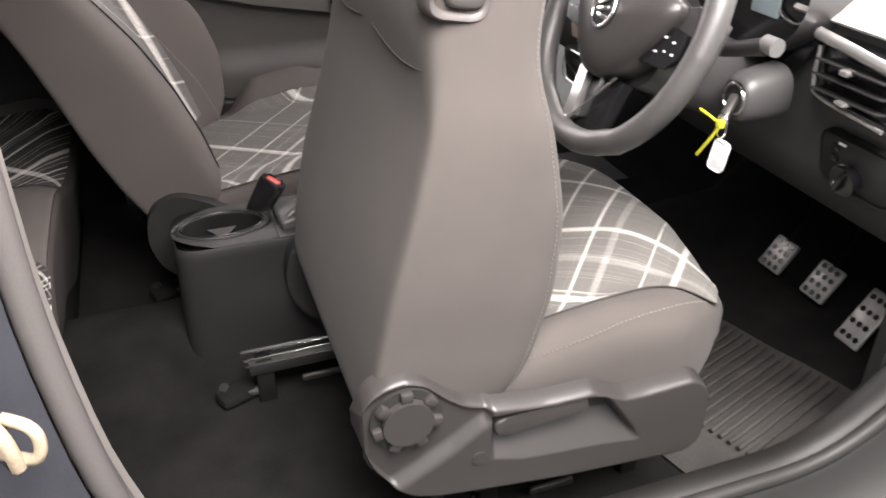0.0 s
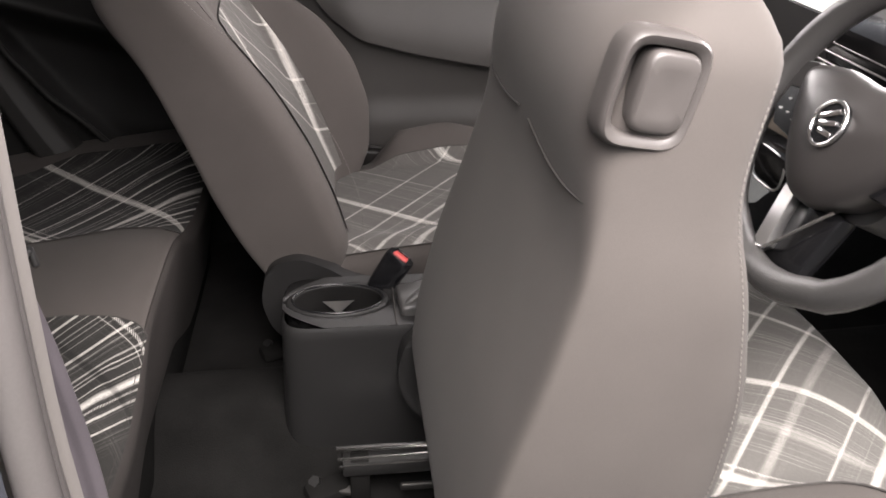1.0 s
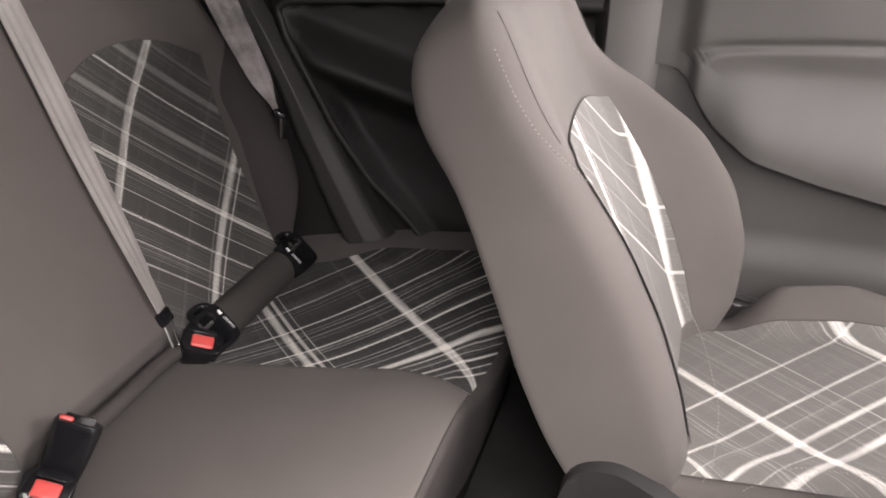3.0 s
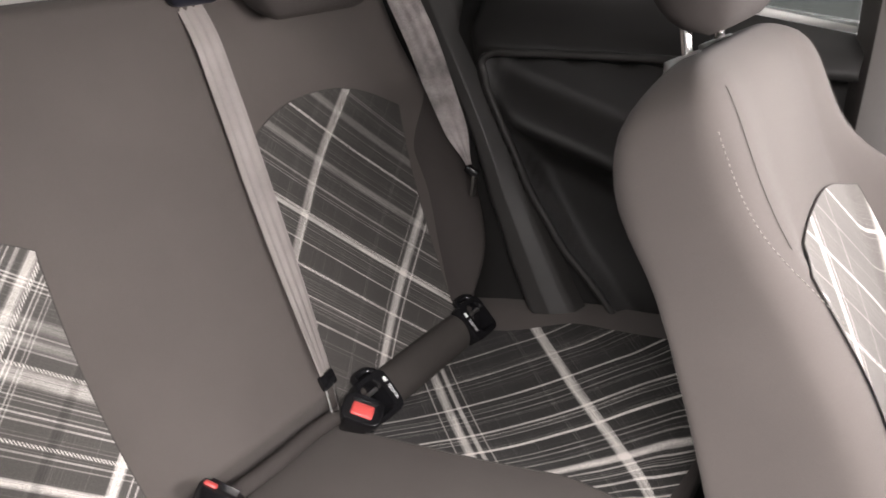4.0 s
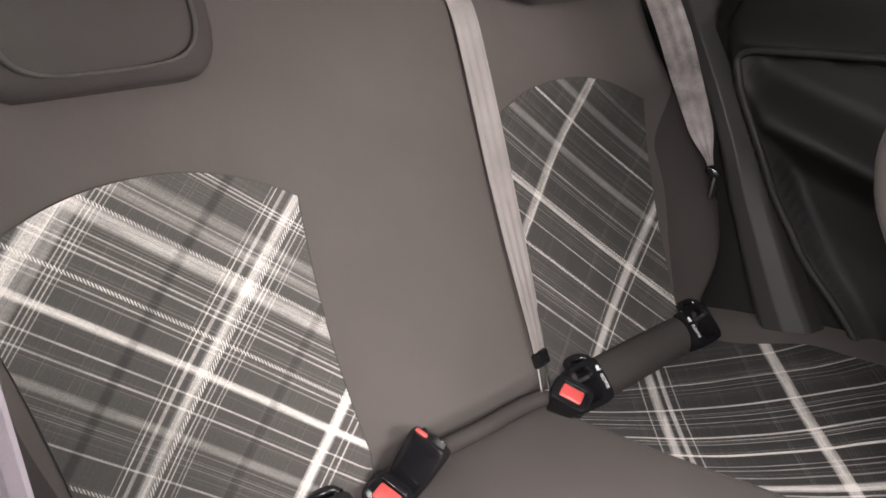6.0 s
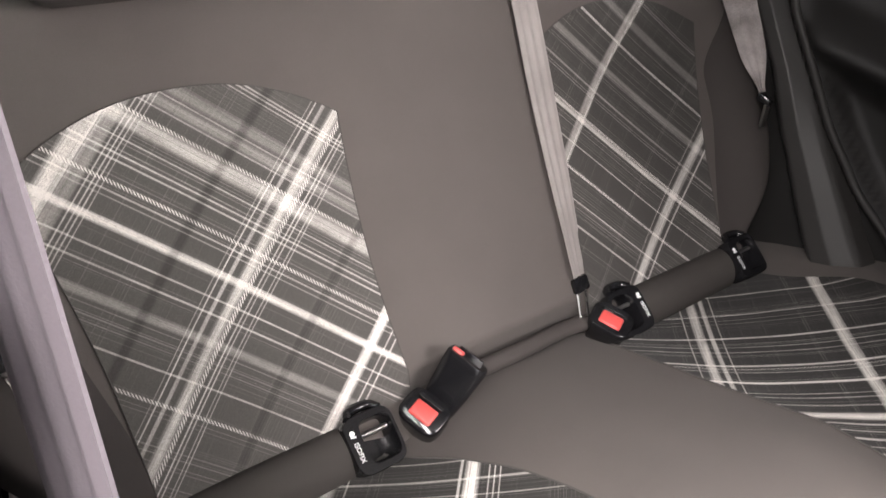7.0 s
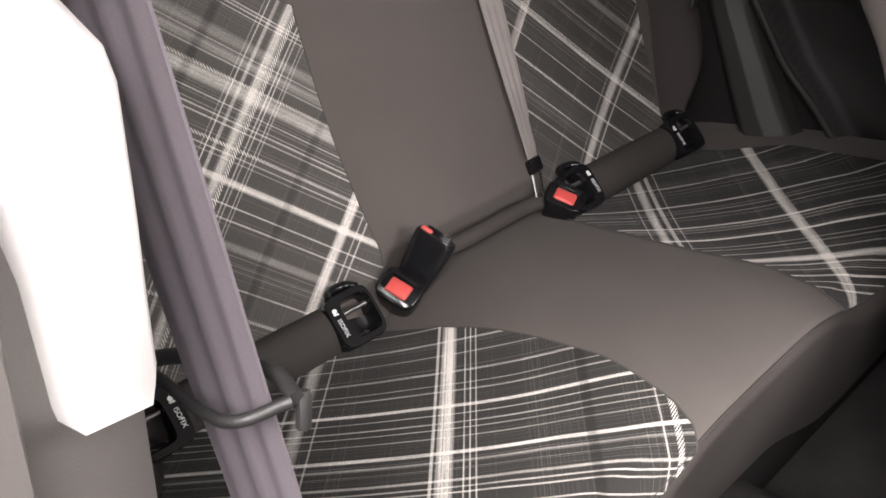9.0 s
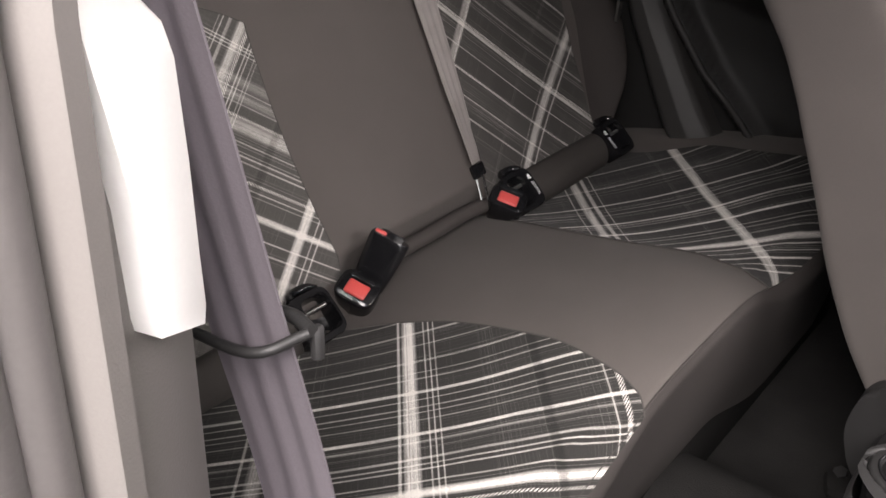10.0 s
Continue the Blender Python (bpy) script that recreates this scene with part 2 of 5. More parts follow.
# Shade on the rear cushion is put into these two darkest grounds.
PLAID_CUSHION_R_SHADED = plaid("shaded_checked_cloth_cushion_right", (0.75, -0.661), (0.70, 0.714),
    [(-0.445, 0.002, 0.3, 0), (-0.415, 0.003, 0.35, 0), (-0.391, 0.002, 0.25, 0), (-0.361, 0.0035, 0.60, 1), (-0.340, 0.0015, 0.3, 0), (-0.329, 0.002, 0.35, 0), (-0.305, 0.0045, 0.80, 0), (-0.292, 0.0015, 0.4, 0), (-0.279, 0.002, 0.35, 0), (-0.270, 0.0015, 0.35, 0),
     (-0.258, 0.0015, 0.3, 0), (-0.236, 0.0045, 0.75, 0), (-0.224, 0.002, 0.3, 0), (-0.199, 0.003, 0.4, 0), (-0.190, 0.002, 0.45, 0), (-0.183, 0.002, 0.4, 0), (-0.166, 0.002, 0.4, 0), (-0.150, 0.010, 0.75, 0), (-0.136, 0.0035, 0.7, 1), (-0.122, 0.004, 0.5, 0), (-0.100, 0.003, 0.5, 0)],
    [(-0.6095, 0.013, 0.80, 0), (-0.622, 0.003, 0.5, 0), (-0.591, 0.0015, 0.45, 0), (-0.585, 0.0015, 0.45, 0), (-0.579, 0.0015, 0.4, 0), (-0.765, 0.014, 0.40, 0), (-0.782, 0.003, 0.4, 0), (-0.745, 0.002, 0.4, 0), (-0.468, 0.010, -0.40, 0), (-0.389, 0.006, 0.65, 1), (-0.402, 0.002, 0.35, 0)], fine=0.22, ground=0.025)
PLAID_CUSHION_L_SHADED = plaid("shaded_checked_cloth_cushion_left", (0.81, -0.586), (0.707, 0.707),
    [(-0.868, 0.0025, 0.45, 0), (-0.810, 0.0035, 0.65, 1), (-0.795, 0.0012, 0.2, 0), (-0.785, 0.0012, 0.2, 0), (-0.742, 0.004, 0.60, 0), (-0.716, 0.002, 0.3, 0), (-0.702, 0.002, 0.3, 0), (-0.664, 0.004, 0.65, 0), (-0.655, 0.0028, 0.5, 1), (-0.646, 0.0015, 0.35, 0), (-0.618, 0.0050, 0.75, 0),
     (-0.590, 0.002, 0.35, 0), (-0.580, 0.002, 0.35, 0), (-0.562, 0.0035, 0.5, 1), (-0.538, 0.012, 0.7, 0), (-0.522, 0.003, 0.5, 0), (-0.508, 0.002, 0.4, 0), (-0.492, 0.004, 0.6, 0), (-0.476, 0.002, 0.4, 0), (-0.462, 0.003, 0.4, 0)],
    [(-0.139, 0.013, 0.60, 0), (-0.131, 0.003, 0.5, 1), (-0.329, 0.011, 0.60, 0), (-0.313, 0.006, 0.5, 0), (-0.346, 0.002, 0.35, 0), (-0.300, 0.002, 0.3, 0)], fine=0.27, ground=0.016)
# Front seats: stronger light there is put into the paler grounds.
PLAID_DRIVER = plaid("checked_cloth_driver", (0.62, 0.785), (0.72, -0.695),
    [(-0.068, 0.009, 0.42, 0), (-0.208, 0.011, 0.42, 0), (-0.194, 0.003, 0.5, 1), (-0.13, 0.012, 0.12, 0), (0.07, 0.008, 0.4, 0)],
    [(0.490, 0.005, 0.45, 0), (0.548, 0.0055, 0.42, 0), (0.680, 0.008, 0.45, 0), (0.639, 0.0035, 0.6, 1), (0.580, 0.010, 0.14, 0), (0.44, 0.006, 0.4, 0)], fine=0.3, ground=0.105)
PLAID_PASSENGER = plaid("checked_cloth_passenger", (0.70, 0.714), (0.71, -0.704),
    [(0.187, 0.012, 0.55, 0), (0.437, 0.014, 0.55, 0), (0.421, 0.003, 0.4, 1), (0.31, 0.003, 0.2, 0), (0.05, 0.006, 0.4, 0)],
    [(-0.290, 0.004, 0.42, 0), (-0.215, 0.005, 0.42, 0), (-0.152, 0.008, 0.45, 0), (-0.100, 0.010, 0.5, 0), (-0.125, 0.002, 0.3, 0), (-0.185, 0.002, 0.2, 0), (0.02, 0.007, 0.5, 0)], fine=0.3, ground=0.105)
PLAID_FRONT_BACK = plaid("checked_cloth_front_back", (0.735, 0.678), (-0.05, 0.999),
    [(0.589, 0.004, 0.40, 0), (0.500, 0.004, 0.40, 0), (0.416, 0.0045, 0.45, 0), (0.55, 0.002, 0.15, 0), (0.46, 0.002, 0.15, 0)],
    [(0.279, 0.011, 0.62, 0), (0.294, 0.002, 0.4, 0), (0.482, 0.010, 0.6, 0), (0.36, 0.002, 0.2, 0)], fine=0.14, ground=0.105)


# ---- building helpers ----
def mesh_of(name, verts, faces, smooth=True):
    me = bpy.data.meshes.new(name)
    me.from_pydata([tuple(map(float, v)) for v in verts], [], faces)
    me.update()
    if smooth:
        me.polygons.foreach_set("use_smooth", [True] * len(me.polygons))
    return me


def bm_mesh(name, bm, smooth=True, angle=35):
    bmesh.ops.recalc_face_normals(bm, faces=bm.faces)
    me = bpy.data.meshes.new(name)
    bm.to_mesh(me)
    bm.free()
    if smooth:
        me.polygons.foreach_set("use_smooth", [True] * len(me.polygons))
        me.set_sharp_from_angle(angle=radians(angle))
    return me


def part(name, data, mat, parent=None, label=""):
    """Links a bmesh or a mesh as one object, under a thing or a part."""
    me = bm_mesh(name, data) if isinstance(data, bmesh.types.BMesh) else data
    if mat is not None:
        me.materials.append(mat)
    ob = new(name, me)
    if parent is not None:
        ob.parent = parent
    return tagged(ob, label)


def thing(name, label, category, group="", kind=""):
    return tagged(new(name), label, category, group, kind)


def loft(name, rows, closed=True, caps=True):
    """A skin over rows of points, all of one length."""
    n, k = len(rows), len(rows[0])
    verts = [p for r in rows for p in r]
    faces = []
    for i in range(n - 1):
        for j in range(k if closed else k - 1):
            a, b = i * k + j, i * k + (j + 1) % k
            faces.append((a, b, b + k, a + k))
    if caps and closed:
        faces.append(tuple(range(k - 1, -1, -1)))
        faces.append(tuple(range((n - 1) * k, n * k)))
    me = mesh_of(name, verts, faces)
    bm = bmesh.new()
    bm.from_mesh(me)
    bpy.data.meshes.remove(me)
    return bm_mesh(name, bm, angle=50)


def sheet(name, fn, nu, nv, thick=0.0, uvs=None):
    """A grid fn(u, v) for u, v in 0..1; with a thickness, a closed slab below it; uvs(u, v) fills the cloth map."""
    pts = [[Vector(fn(i / nu, j / nv)) for i in range(nu + 1)] for j in range(nv + 1)]
    verts = [p for r in pts for p in r]
    w = nu + 1
    faces = [(j * w + i, j * w + i + 1, (j + 1) * w + i + 1, (j + 1) * w + i) for j in range(nv) for i in range(nu)]
    me = mesh_of(name, verts, faces)
    if uvs:
        layer = me.uv_layers.new(name="cloth")
        for poly in me.polygons:
            for li in poly.loop_indices:
                vi = me.loops[li].vertex_index
                layer.data[li].uv = uvs(verts[vi])
    if thick:
        bm = bmesh.new()
        bm.from_mesh(me)
        bpy.data.meshes.remove(me)
        bmesh.ops.solidify(bm, geom=bm.faces[:], thickness=thick)
        me = bm_mesh(name, bm, angle=60)
    return me


def box(bm, centre, size, bevel=0.0, turn=(0, 0, 0), seg=2):
    m = pose(*centre, *turn)
    made = bmesh.ops.create_cube(bm, size=1.0, matrix=m @ Matrix.Diagonal((*size, 1)))
    vs = made["verts"]
    if bevel:
        es = list({e for v in vs for e in v.link_edges})
        bmesh.ops.bevel(bm, geom=es, offset=bevel, segments=seg, profile=0.5, affect="EDGES")


def boxed(centre, size, bevel=0.0, turn=(0, 0, 0), seg=2):
    bm = bmesh.new()
    box(bm, centre, size, bevel, turn, seg)
    return bm


def smooth_line(points, per=8):
    """Catmull-Rom through the points."""
    p = [Vector(q) for q in points]
    p = [p[0] * 2 - p[1]] + p + [p[-1] * 2 - p[-2]]
    out = []
    for i in range(1, len(p) - 2):
        for k in range(per):
            t = k / per
            a, b, c, d = p[i - 1], p[i], p[i + 1], p[i + 2]
            out.append(0.5 * ((2 * b) + (c - a) * t + (2 * a - 5 * b + 4 * c - d) * t * t + (3 * b - a - 3 * c + d) * t ** 3))
    out.append(p[-2])
    return out


def tube(name, points, radius, sides=8, per=6, closed=False):
    """A round rod along a smooth line."""
    line = smooth_line(points, per) if per else [Vector(q) for q in points]
    rows = []
    up = None
    for i, q in enumerate(line):
        d = (line[(i + 1) % len(line)] - line[i - 1]) if closed else (line[min(i + 1, len(line) - 1)] - line[max(i - 1, 0)])
        d.normalize()
        if up is None:
            up = d.orthogonal().normalized()
        up = (up - d * up.dot(d)).normalized()
        side = d.cross(up)
        r = radius(i / max(1, len(line) - 1)) if callable(radius) else radius
        rows.append([q + (up * math.cos(a) + side * math.sin(a)) * r for a in [2 * math.pi * k / sides for k in range(sides)]])
    if closed:
        rows.append(rows[0])
    return loft(name, rows, caps=not closed)


def ribbon(name, points, width, across, thick=0.0014, per=8):
    """A strap along a smooth line; across: its crossways direction, one for each point."""
    line = smooth_line(points, per)
    acr = smooth_line(across, per)
    rows = []
    for i, q in enumerate(line):
        d = (line[min(i + 1, len(line) - 1)] - line[max(i - 1, 0)]).normalized()
        a = (acr[i] - d * acr[i].dot(d)).normalized()
        nrm = d.cross(a)
        # three raised ribs across the webbing
        top = []
        wd = width(i / (len(line) - 1)) if callable(width) else width
        steps = 14
        for k in range(steps + 1):
            s = k / steps * 2 - 1
            rise = 0.0011 * math.cos(s * math.pi * 3) * (1 if abs(s) < 0.95 else 0)
            top.append(q + a * (s * wd / 2) + nrm * (thick / 2 + rise))
        low = [q + a * (s * wd / 2) - nrm * thick / 2 for s in (1, 0.3, -0.3, -1)]
        rows.append(top + low)
    return loft(name, rows)


def dashes(name, line, length=0.0032, gap=0.0028, r=0.00035):
    """A row of stitches along a line of points."""
    bm = bmesh.new()
    pts = [Vector(p) for p in line]
    left, a = 0.0, pts[0]
    on = True
    start = a.copy()
    for b in pts[1:]:
        seg = (b - a).length
        pos = 0.0
        while seg - pos > 1e-6:
            want = (length if on else gap) - left
            step = min(want, seg - pos)
            pos += step
            left += step
            if left >= (length if on else gap) - 1e-7:
                here = a.lerp(b, pos / seg)
                if on:
                    d = here - start
                    if d.length > 1e-5:
                        q = d.to_track_quat("Z", "Y").to_matrix().to_4x4()
                        bmesh.ops.create_cube(bm, size=1, matrix=Matrix.Translation((start + here) / 2) @ q @ Matrix.Diagonal((2 * r, 2 * r, d.length, 1)))
                start = here.copy()
                on, left = not on, 0.0
        a = b
    return bm


def lettering(name, text, size, m, mat, parent):
    cu = bpy.data.curves.new(name, "FONT")
    cu.body, cu.size, cu.extrude, cu.align_x, cu.align_y = text, size, 0.0003, "CENTER", "CENTER"
    tmp = bpy.data.objects.new(name, cu)
    scene.collection.objects.link(tmp)
    bpy.context.view_layer.update()
    me = bpy.data.meshes.new_from_object(tmp)
    bpy.data.objects.remove(tmp)
    bpy.data.curves.remove(cu)
    me.transform(m)
    me.materials.append(mat)
    ob = new(name, me)
    ob.parent = parent
    return ob


def disc(bm, m, r, depth, sides=32, r2=None):
    bmesh.ops.create_cone(bm, cap_ends=True, segments=sides, radius1=r, radius2=r if r2 is None else r2, depth=depth, matrix=m)


def extruded(outline, y0, y1, bevel=0.0):
    """A prism from an outline of (x, z), between two y."""
    bm = bmesh.new()
    a = [bm.verts.new((x, y0, z)) for x, z in outline]
    b = [bm.verts.new((x, y1, z)) for x, z in outline]
    n = len(outline)
    bm.faces.new(a)
    bm.faces.new(b[::-1])
    for i in range(n):
        bm.faces.new((a[i], b[i], b[(i + 1) % n], a[(i + 1) % n]))
    if bevel:
        bm.edges.ensure_lookup_table()
        es = [e for e in bm.edges if abs(e.verts[0].co.y - e.verts[1].co.y) < 1e-7]
        bmesh.ops.bevel(bm, geom=es, offset=bevel, segments=3, profile=0.6, affect="EDGES")
    return bm


def rounded_outline(points, per=6):
    """A smooth closed outline through (x, z) points."""
    p = [Vector((a, b, 0)) for a, b in points]
    n = len(p)
    out = []
    for i in range(n):
        a, b, c, d = p[i - 1], p[i], p[(i + 1) % n], p[(i + 2) % n]
        for k in range(per):
            t = k / per
            q = 0.5 * ((2 * b) + (c - a) * t + (2 * a - 5 * b + 4 * c - d) * t * t + (3 * b - a - 3 * c + d) * t ** 3)
            out.append((q.x, q.y))
    return out


def table(x, xs, ys):
    return float(np.interp(x, xs, ys))


def eased(x, xs, ys, r=0.02):
    return sum(table(x + d * r, xs, ys) for d in (-1, -0.5, 0, 0.5, 1)) / 5


# ---- the large structure ----
tagged(part("ground", sheet("ground", lambda u, v: (-400 + 800 * u, -400 + 800 * v, -0.30), 8, 8), ASPHALT),
       "grey asphalt ground outside the car", "ground", kind="structure")


def floor_height(x, y):
    z = 0.035 + 0.004 * noise.noise(Vector((x * 9, y * 9, 0)))
    hump = 0.09 * math.exp(-(y / 0.10) ** 4)
    step = 0.03 * max(0.0, min(1.0, (x - 0.55) / 0.4))
    front = 0.30 * max(0.0, min(1.0, (x - 0.98) / 0.3))
    return z + hump + step + front


tagged(part("floor", sheet("floor", lambda u, v: (-1.45 + 2.75 * u, -0.70 + 1.44 * v, floor_height(-1.45 + 2.75 * u, -0.70 + 1.44 * v)), 104, 60, 0.03), CARPET),
       "black carpeted car floor with a raised tunnel", "floor", kind="structure")

ROOF = 1.22
tagged(part("ceiling", sheet("ceiling", lambda u, v: (-1.25 + 1.75 * u, -0.55 + 1.12 * v, ROOF - 0.05 * (2 * v - 1) ** 2 - 0.05 * (2 * u - 1) ** 2), 24, 16, 0.03), HEADLINER),
       "pale cloth headliner under the roof", "ceiling", kind="structure")


def side_y(x, z):
    """Half the cabin's width at a place along it and a height."""
    base = table(x, [-1.2, -0.85, -0.6, -0.3, 0.2, 0.7, 1.2], [0.575, 0.60, 0.655, 0.69, 0.70, 0.69, 0.64])
    lean = 0.20 * max(0.0, z - 0.80)
    return base - lean


def side_wall(name, sign, x0, x1, z0, z1, mat, label, bulge=None, nx=40, nz=30):
    def fn(u, v):
        x, z = x0 + (x1 - x0) * u, (z0(x0 + (x1 - x0) * u) if callable(z0) else z0)
        top = z1(x) if callable(z1) else z1
        z = z + (top - z) * v
        y = side_y(x, z) - (bulge(x, z) if bulge else 0.0)
        return x, sign * y, z
    return tagged(part(name, sheet(name, fn, nx, nz, 0.02 * sign), mat), label, "side panel", kind="structure")


def smoothstep(a, b, x):
    t = max(0.0, min(1.0, (x - a) / (b - a)))
    return t * t * (3 - 2 * t)


def rim_x(z):
    """The rear edge of the hollow in a rear side panel."""
    return table(z, [0.20, 0.33, 0.38, 0.43, 0.525, 0.606, 0.686, 0.735, 0.80], [-0.54, -0.633, -0.673, -0.718, -0.778, -0.816, -0.854, -0.868, -0.88])


def pocket(x, z):
    """How far a rear side panel stands in: a rim, the hollow with its arm rest, and the shoulder that leans out below the glass."""
    ahead = x - rim_x(z)
    base = 0.004 + 0.026 * smoothstep(-0.022, -0.006, ahead)
    inside = smoothstep(0.004, 0.030, ahead) * smoothstep(0.748, 0.738, z)
    zz = z + 0.35 * (x + 0.78)
    deep = eased(zz, [0.20, 0.42, 0.50, 0.575, 0.605, 0.632, 0.655, 0.70, 0.76], [0.020, 0.020, 0.032, 0.036, 0.012, -0.022, -0.008, 0.030, 0.036], 0.008)
    rim = 0.008 * math.exp(-((z - 0.757) / 0.010) ** 2) * smoothstep(-0.01, 0.02, ahead)
    lean = 0.055 * smoothstep(0.768, 0.84, z)
    return base - deep * inside + rim - lean


def side_top(x):
    """The window line, which rises towards the rear."""
    return 0.838 - 0.115 * (max(-1.2, x) + 0.63)


side_wall("wall_left", 1, -1.42, -0.33, 0.0, side_top, DOOR_DARK, "dark grained plastic rear side panel with a hollow armrest", pocket, 110, 110)
side_wall("wall_right", -1, -1.42, -0.36, 0.0, side_top, DOOR_DARK, "dark grained plastic rear side panel", pocket, 60, 60)


def quarter_window(name, sign):
    """Pale ledge, frame and pane of a rear side window."""
    w = thing(name, "rear side window with a pale sill", "window", kind="structure")
    ledge = [(x, sign * (side_y(x, side_top(x)) + 0.036), side_top(x) + 0.004) for x in np.linspace(-1.15, -0.35, 12)]
    part("window_sill", tube("window_sill", ledge, 0.009, 8, 2), SHELF, w)
    top = [(x, sign * (side_y(x, 1.14)), 1.14) for x in np.linspace(-1.15, -0.35, 12)]
    part("window_frame", tube("window_frame", top, 0.02, 8, 2), PLASTIC, w)
    # Pane added to block light through the side opening.
    part("pane", sheet("pane", lambda u, v: (-1.17 + 0.82 * u, sign * (side_y(-1.17 + 0.82 * u, 0.84 + 0.30 * v) + 0.036 * (1 - v)), (1 - v) * side_top(-1.17 + 0.82 * u) + 1.14 * v), 8, 4, 0.004), GLASS, w, "side glass, tint added to dim the bench")
    return w


def belt_trim(u, v):
    """The trim that covers the belt reel: a flat band with a groove before it and a dark recess behind it."""
    z = 0.27 + 0.63 * v
    zs = [0.27, 0.33, 0.356, 0.40, 0.473, 0.50, 0.599, 0.678, 0.765, 0.81, 0.90]
    xf = table(z, zs, [-0.665, -0.700, -0.717, -0.740, -0.779, -0.793, -0.841, -0.878, -0.926, -0.950, -1.00])
    xr = table(z, zs, [-0.725, -0.758, -0.770, -0.790, -0.820, -0.833, -0.868, -0.908, -0.957, -0.981, -1.03])
    x = table(u, [0, 0.12, 0.18, 0.66, 0.72, 1], [xf + 0.012, xf + 0.006, xf, xr, xr - 0.008, xr - 0.045])
    y = table(u, [0, 0.12, 0.18, 0.42, 0.66, 0.72, 1], [0.625, 0.598, 0.592, 0.578, 0.574, 0.580, 0.655])
    return x, y, z


tagged(part("trim", sheet("trim", belt_trim, 50, 40, 0.006), DOOR_SEAM), "dark plastic trim over the rear belt reel", "trim", kind="structure")
ridge = []
for x, z in ((-0.500, 0.757), (-0.600, 0.756), (-0.700, 0.754), (-0.800, 0.750), (-0.845, 0.746), (-0.862, 0.732)):
    ridge.append((x, side_y(x, z) - pocket(x, z) - 0.001, z))
for z in (0.71, 0.686, 0.65, 0.606, 0.565, 0.525, 0.475, 0.43, 0.38, 0.33, 0.28):
    x = rim_x(z) + 0.004
    ridge.append((x, side_y(x, z) - pocket(x, z) - 0.001, z))
tagged(part("trim", tube("trim", ridge, 0.0065, 8, 6), DOOR_SEAM), "dark plastic edge of the rear side pocket", "trim", kind="structure")
quarter_window("window_1", 1)
quarter_window("window_2", -1)


# passenger door: card with a deep padded field, arm rest and loudspeaker bulge
def arm_line(x):
    """The lower edge of the padded field."""
    return table(x, [-0.22, -0.19, -0.17, -0.14, -0.07, 0.04, 0.14, 0.23, 0.30, 0.5], [0.67, 0.655, 0.62, 0.575, 0.525, 0.495, 0.475, 0.458, 0.46, 0.47])


def field_top(x):
    return table(x, [-0.20, -0.17, -0.13, 0.0, 0.19, 0.28, 0.34, 0.5], [0.67, 0.698, 0.708, 0.718, 0.728, 0.715, 0.69, 0.60])


door = thing("door_1", "closed passenger door with a grey plastic card", "car door", kind="structure")


def upper_card(u, v):
    x = -0.30 + 1.05 * u
    lo = eased(x, [-0.3, 0.8], [0, 0]) + sum(arm_line(x + k * 0.012) for k in (-1, 0, 1)) / 3
    vv = v ** 1.6
    z = lo + (0.80 - lo) * vv
    top = sum(field_top(x + k * 0.02) for k in (-1, 0, 1)) / 3
    d = min(top - z, (x + 0.185) * 0.9)
    groove = 0.007 * math.exp(-(d / 0.007) ** 2) if x < 0.36 else 0.0
    dish = 0.010 * smoothstep(0.0, 0.05, d) * smoothstep(0.40, 0.30, x)
    arm = 0.034 * smoothstep(0.0, 0.035, vv) * smoothstep(0.62, 0.08, vv) * smoothstep(-0.20, -0.05, x) * smoothstep(0.34, 0.20, x)
    lip = 0.016 * smoothstep(0.0, 0.02, vv) * smoothstep(-0.21, -0.17, x)
    return x, side_y(x, z) - (0.012 + arm + lip - groove - dish * 0.6), z


def lower_card(u, v):
    x = -0.30 + 1.05 * u
    hi = sum(arm_line(x + k * 0.012) for k in (-1, 0, 1)) / 3 + 0.006
    z = 0.08 + (hi - 0.08) * v
    speaker = 0.03 * math.exp(-(((x - 0.385) / 0.12) ** 2 + ((z - 0.345) / 0.12) ** 2) ** 2)
    shelf = 0.016 * smoothstep(0.40, 0.32, z)
    return x, side_y(x, z) - (0.004 + speaker + shelf), z


part("upper_door_card", sheet("upper_door_card", upper_card, 150, 90, 0.02), DOOR, door)
part("lower_door_card", sheet("lower_door_card", lower_card, 110, 60, 0.02), DOOR, door)
bm = bmesh.new()
disc(bm, pose(0.385, 0.640, 0.345, 90, 0, 0), 0.085, 0.02, 40)
part("loudspeaker_cover", bm, PLASTIC, door, "round black loudspeaker grille")
part("loudspeaker_ring", tube("loudspeaker_ring", [(0.385 + 0.092 * math.cos(a), 0.634, 0.345 + 0.092 * math.sin(a)) for a in np.linspace(0, 2 * math.pi, 25)[:-1]], 0.009, 8, 0, True), TRIM_GREY, door)
bm = boxed((0.318, 0.640, 0.490), (0.19, 0.03, 0.042), 0.012, (0, 10, 0))
pull = part("door_pull", bm, GLOSSY, door, "black recessed door pull")
part("trim_strip", boxed((0.34, 0.626, 0.516), (0.17, 0.012, 0.006), 0.002, (0, 8, 0)), CHROME, pull)
part("window_ledge", tube("window_ledge", [(x, side_y(x, 0.80) - 0.015, 0.805) for x in np.linspace(-0.30, 0.75, 10)], 0.014, 8, 2), DOOR, door)
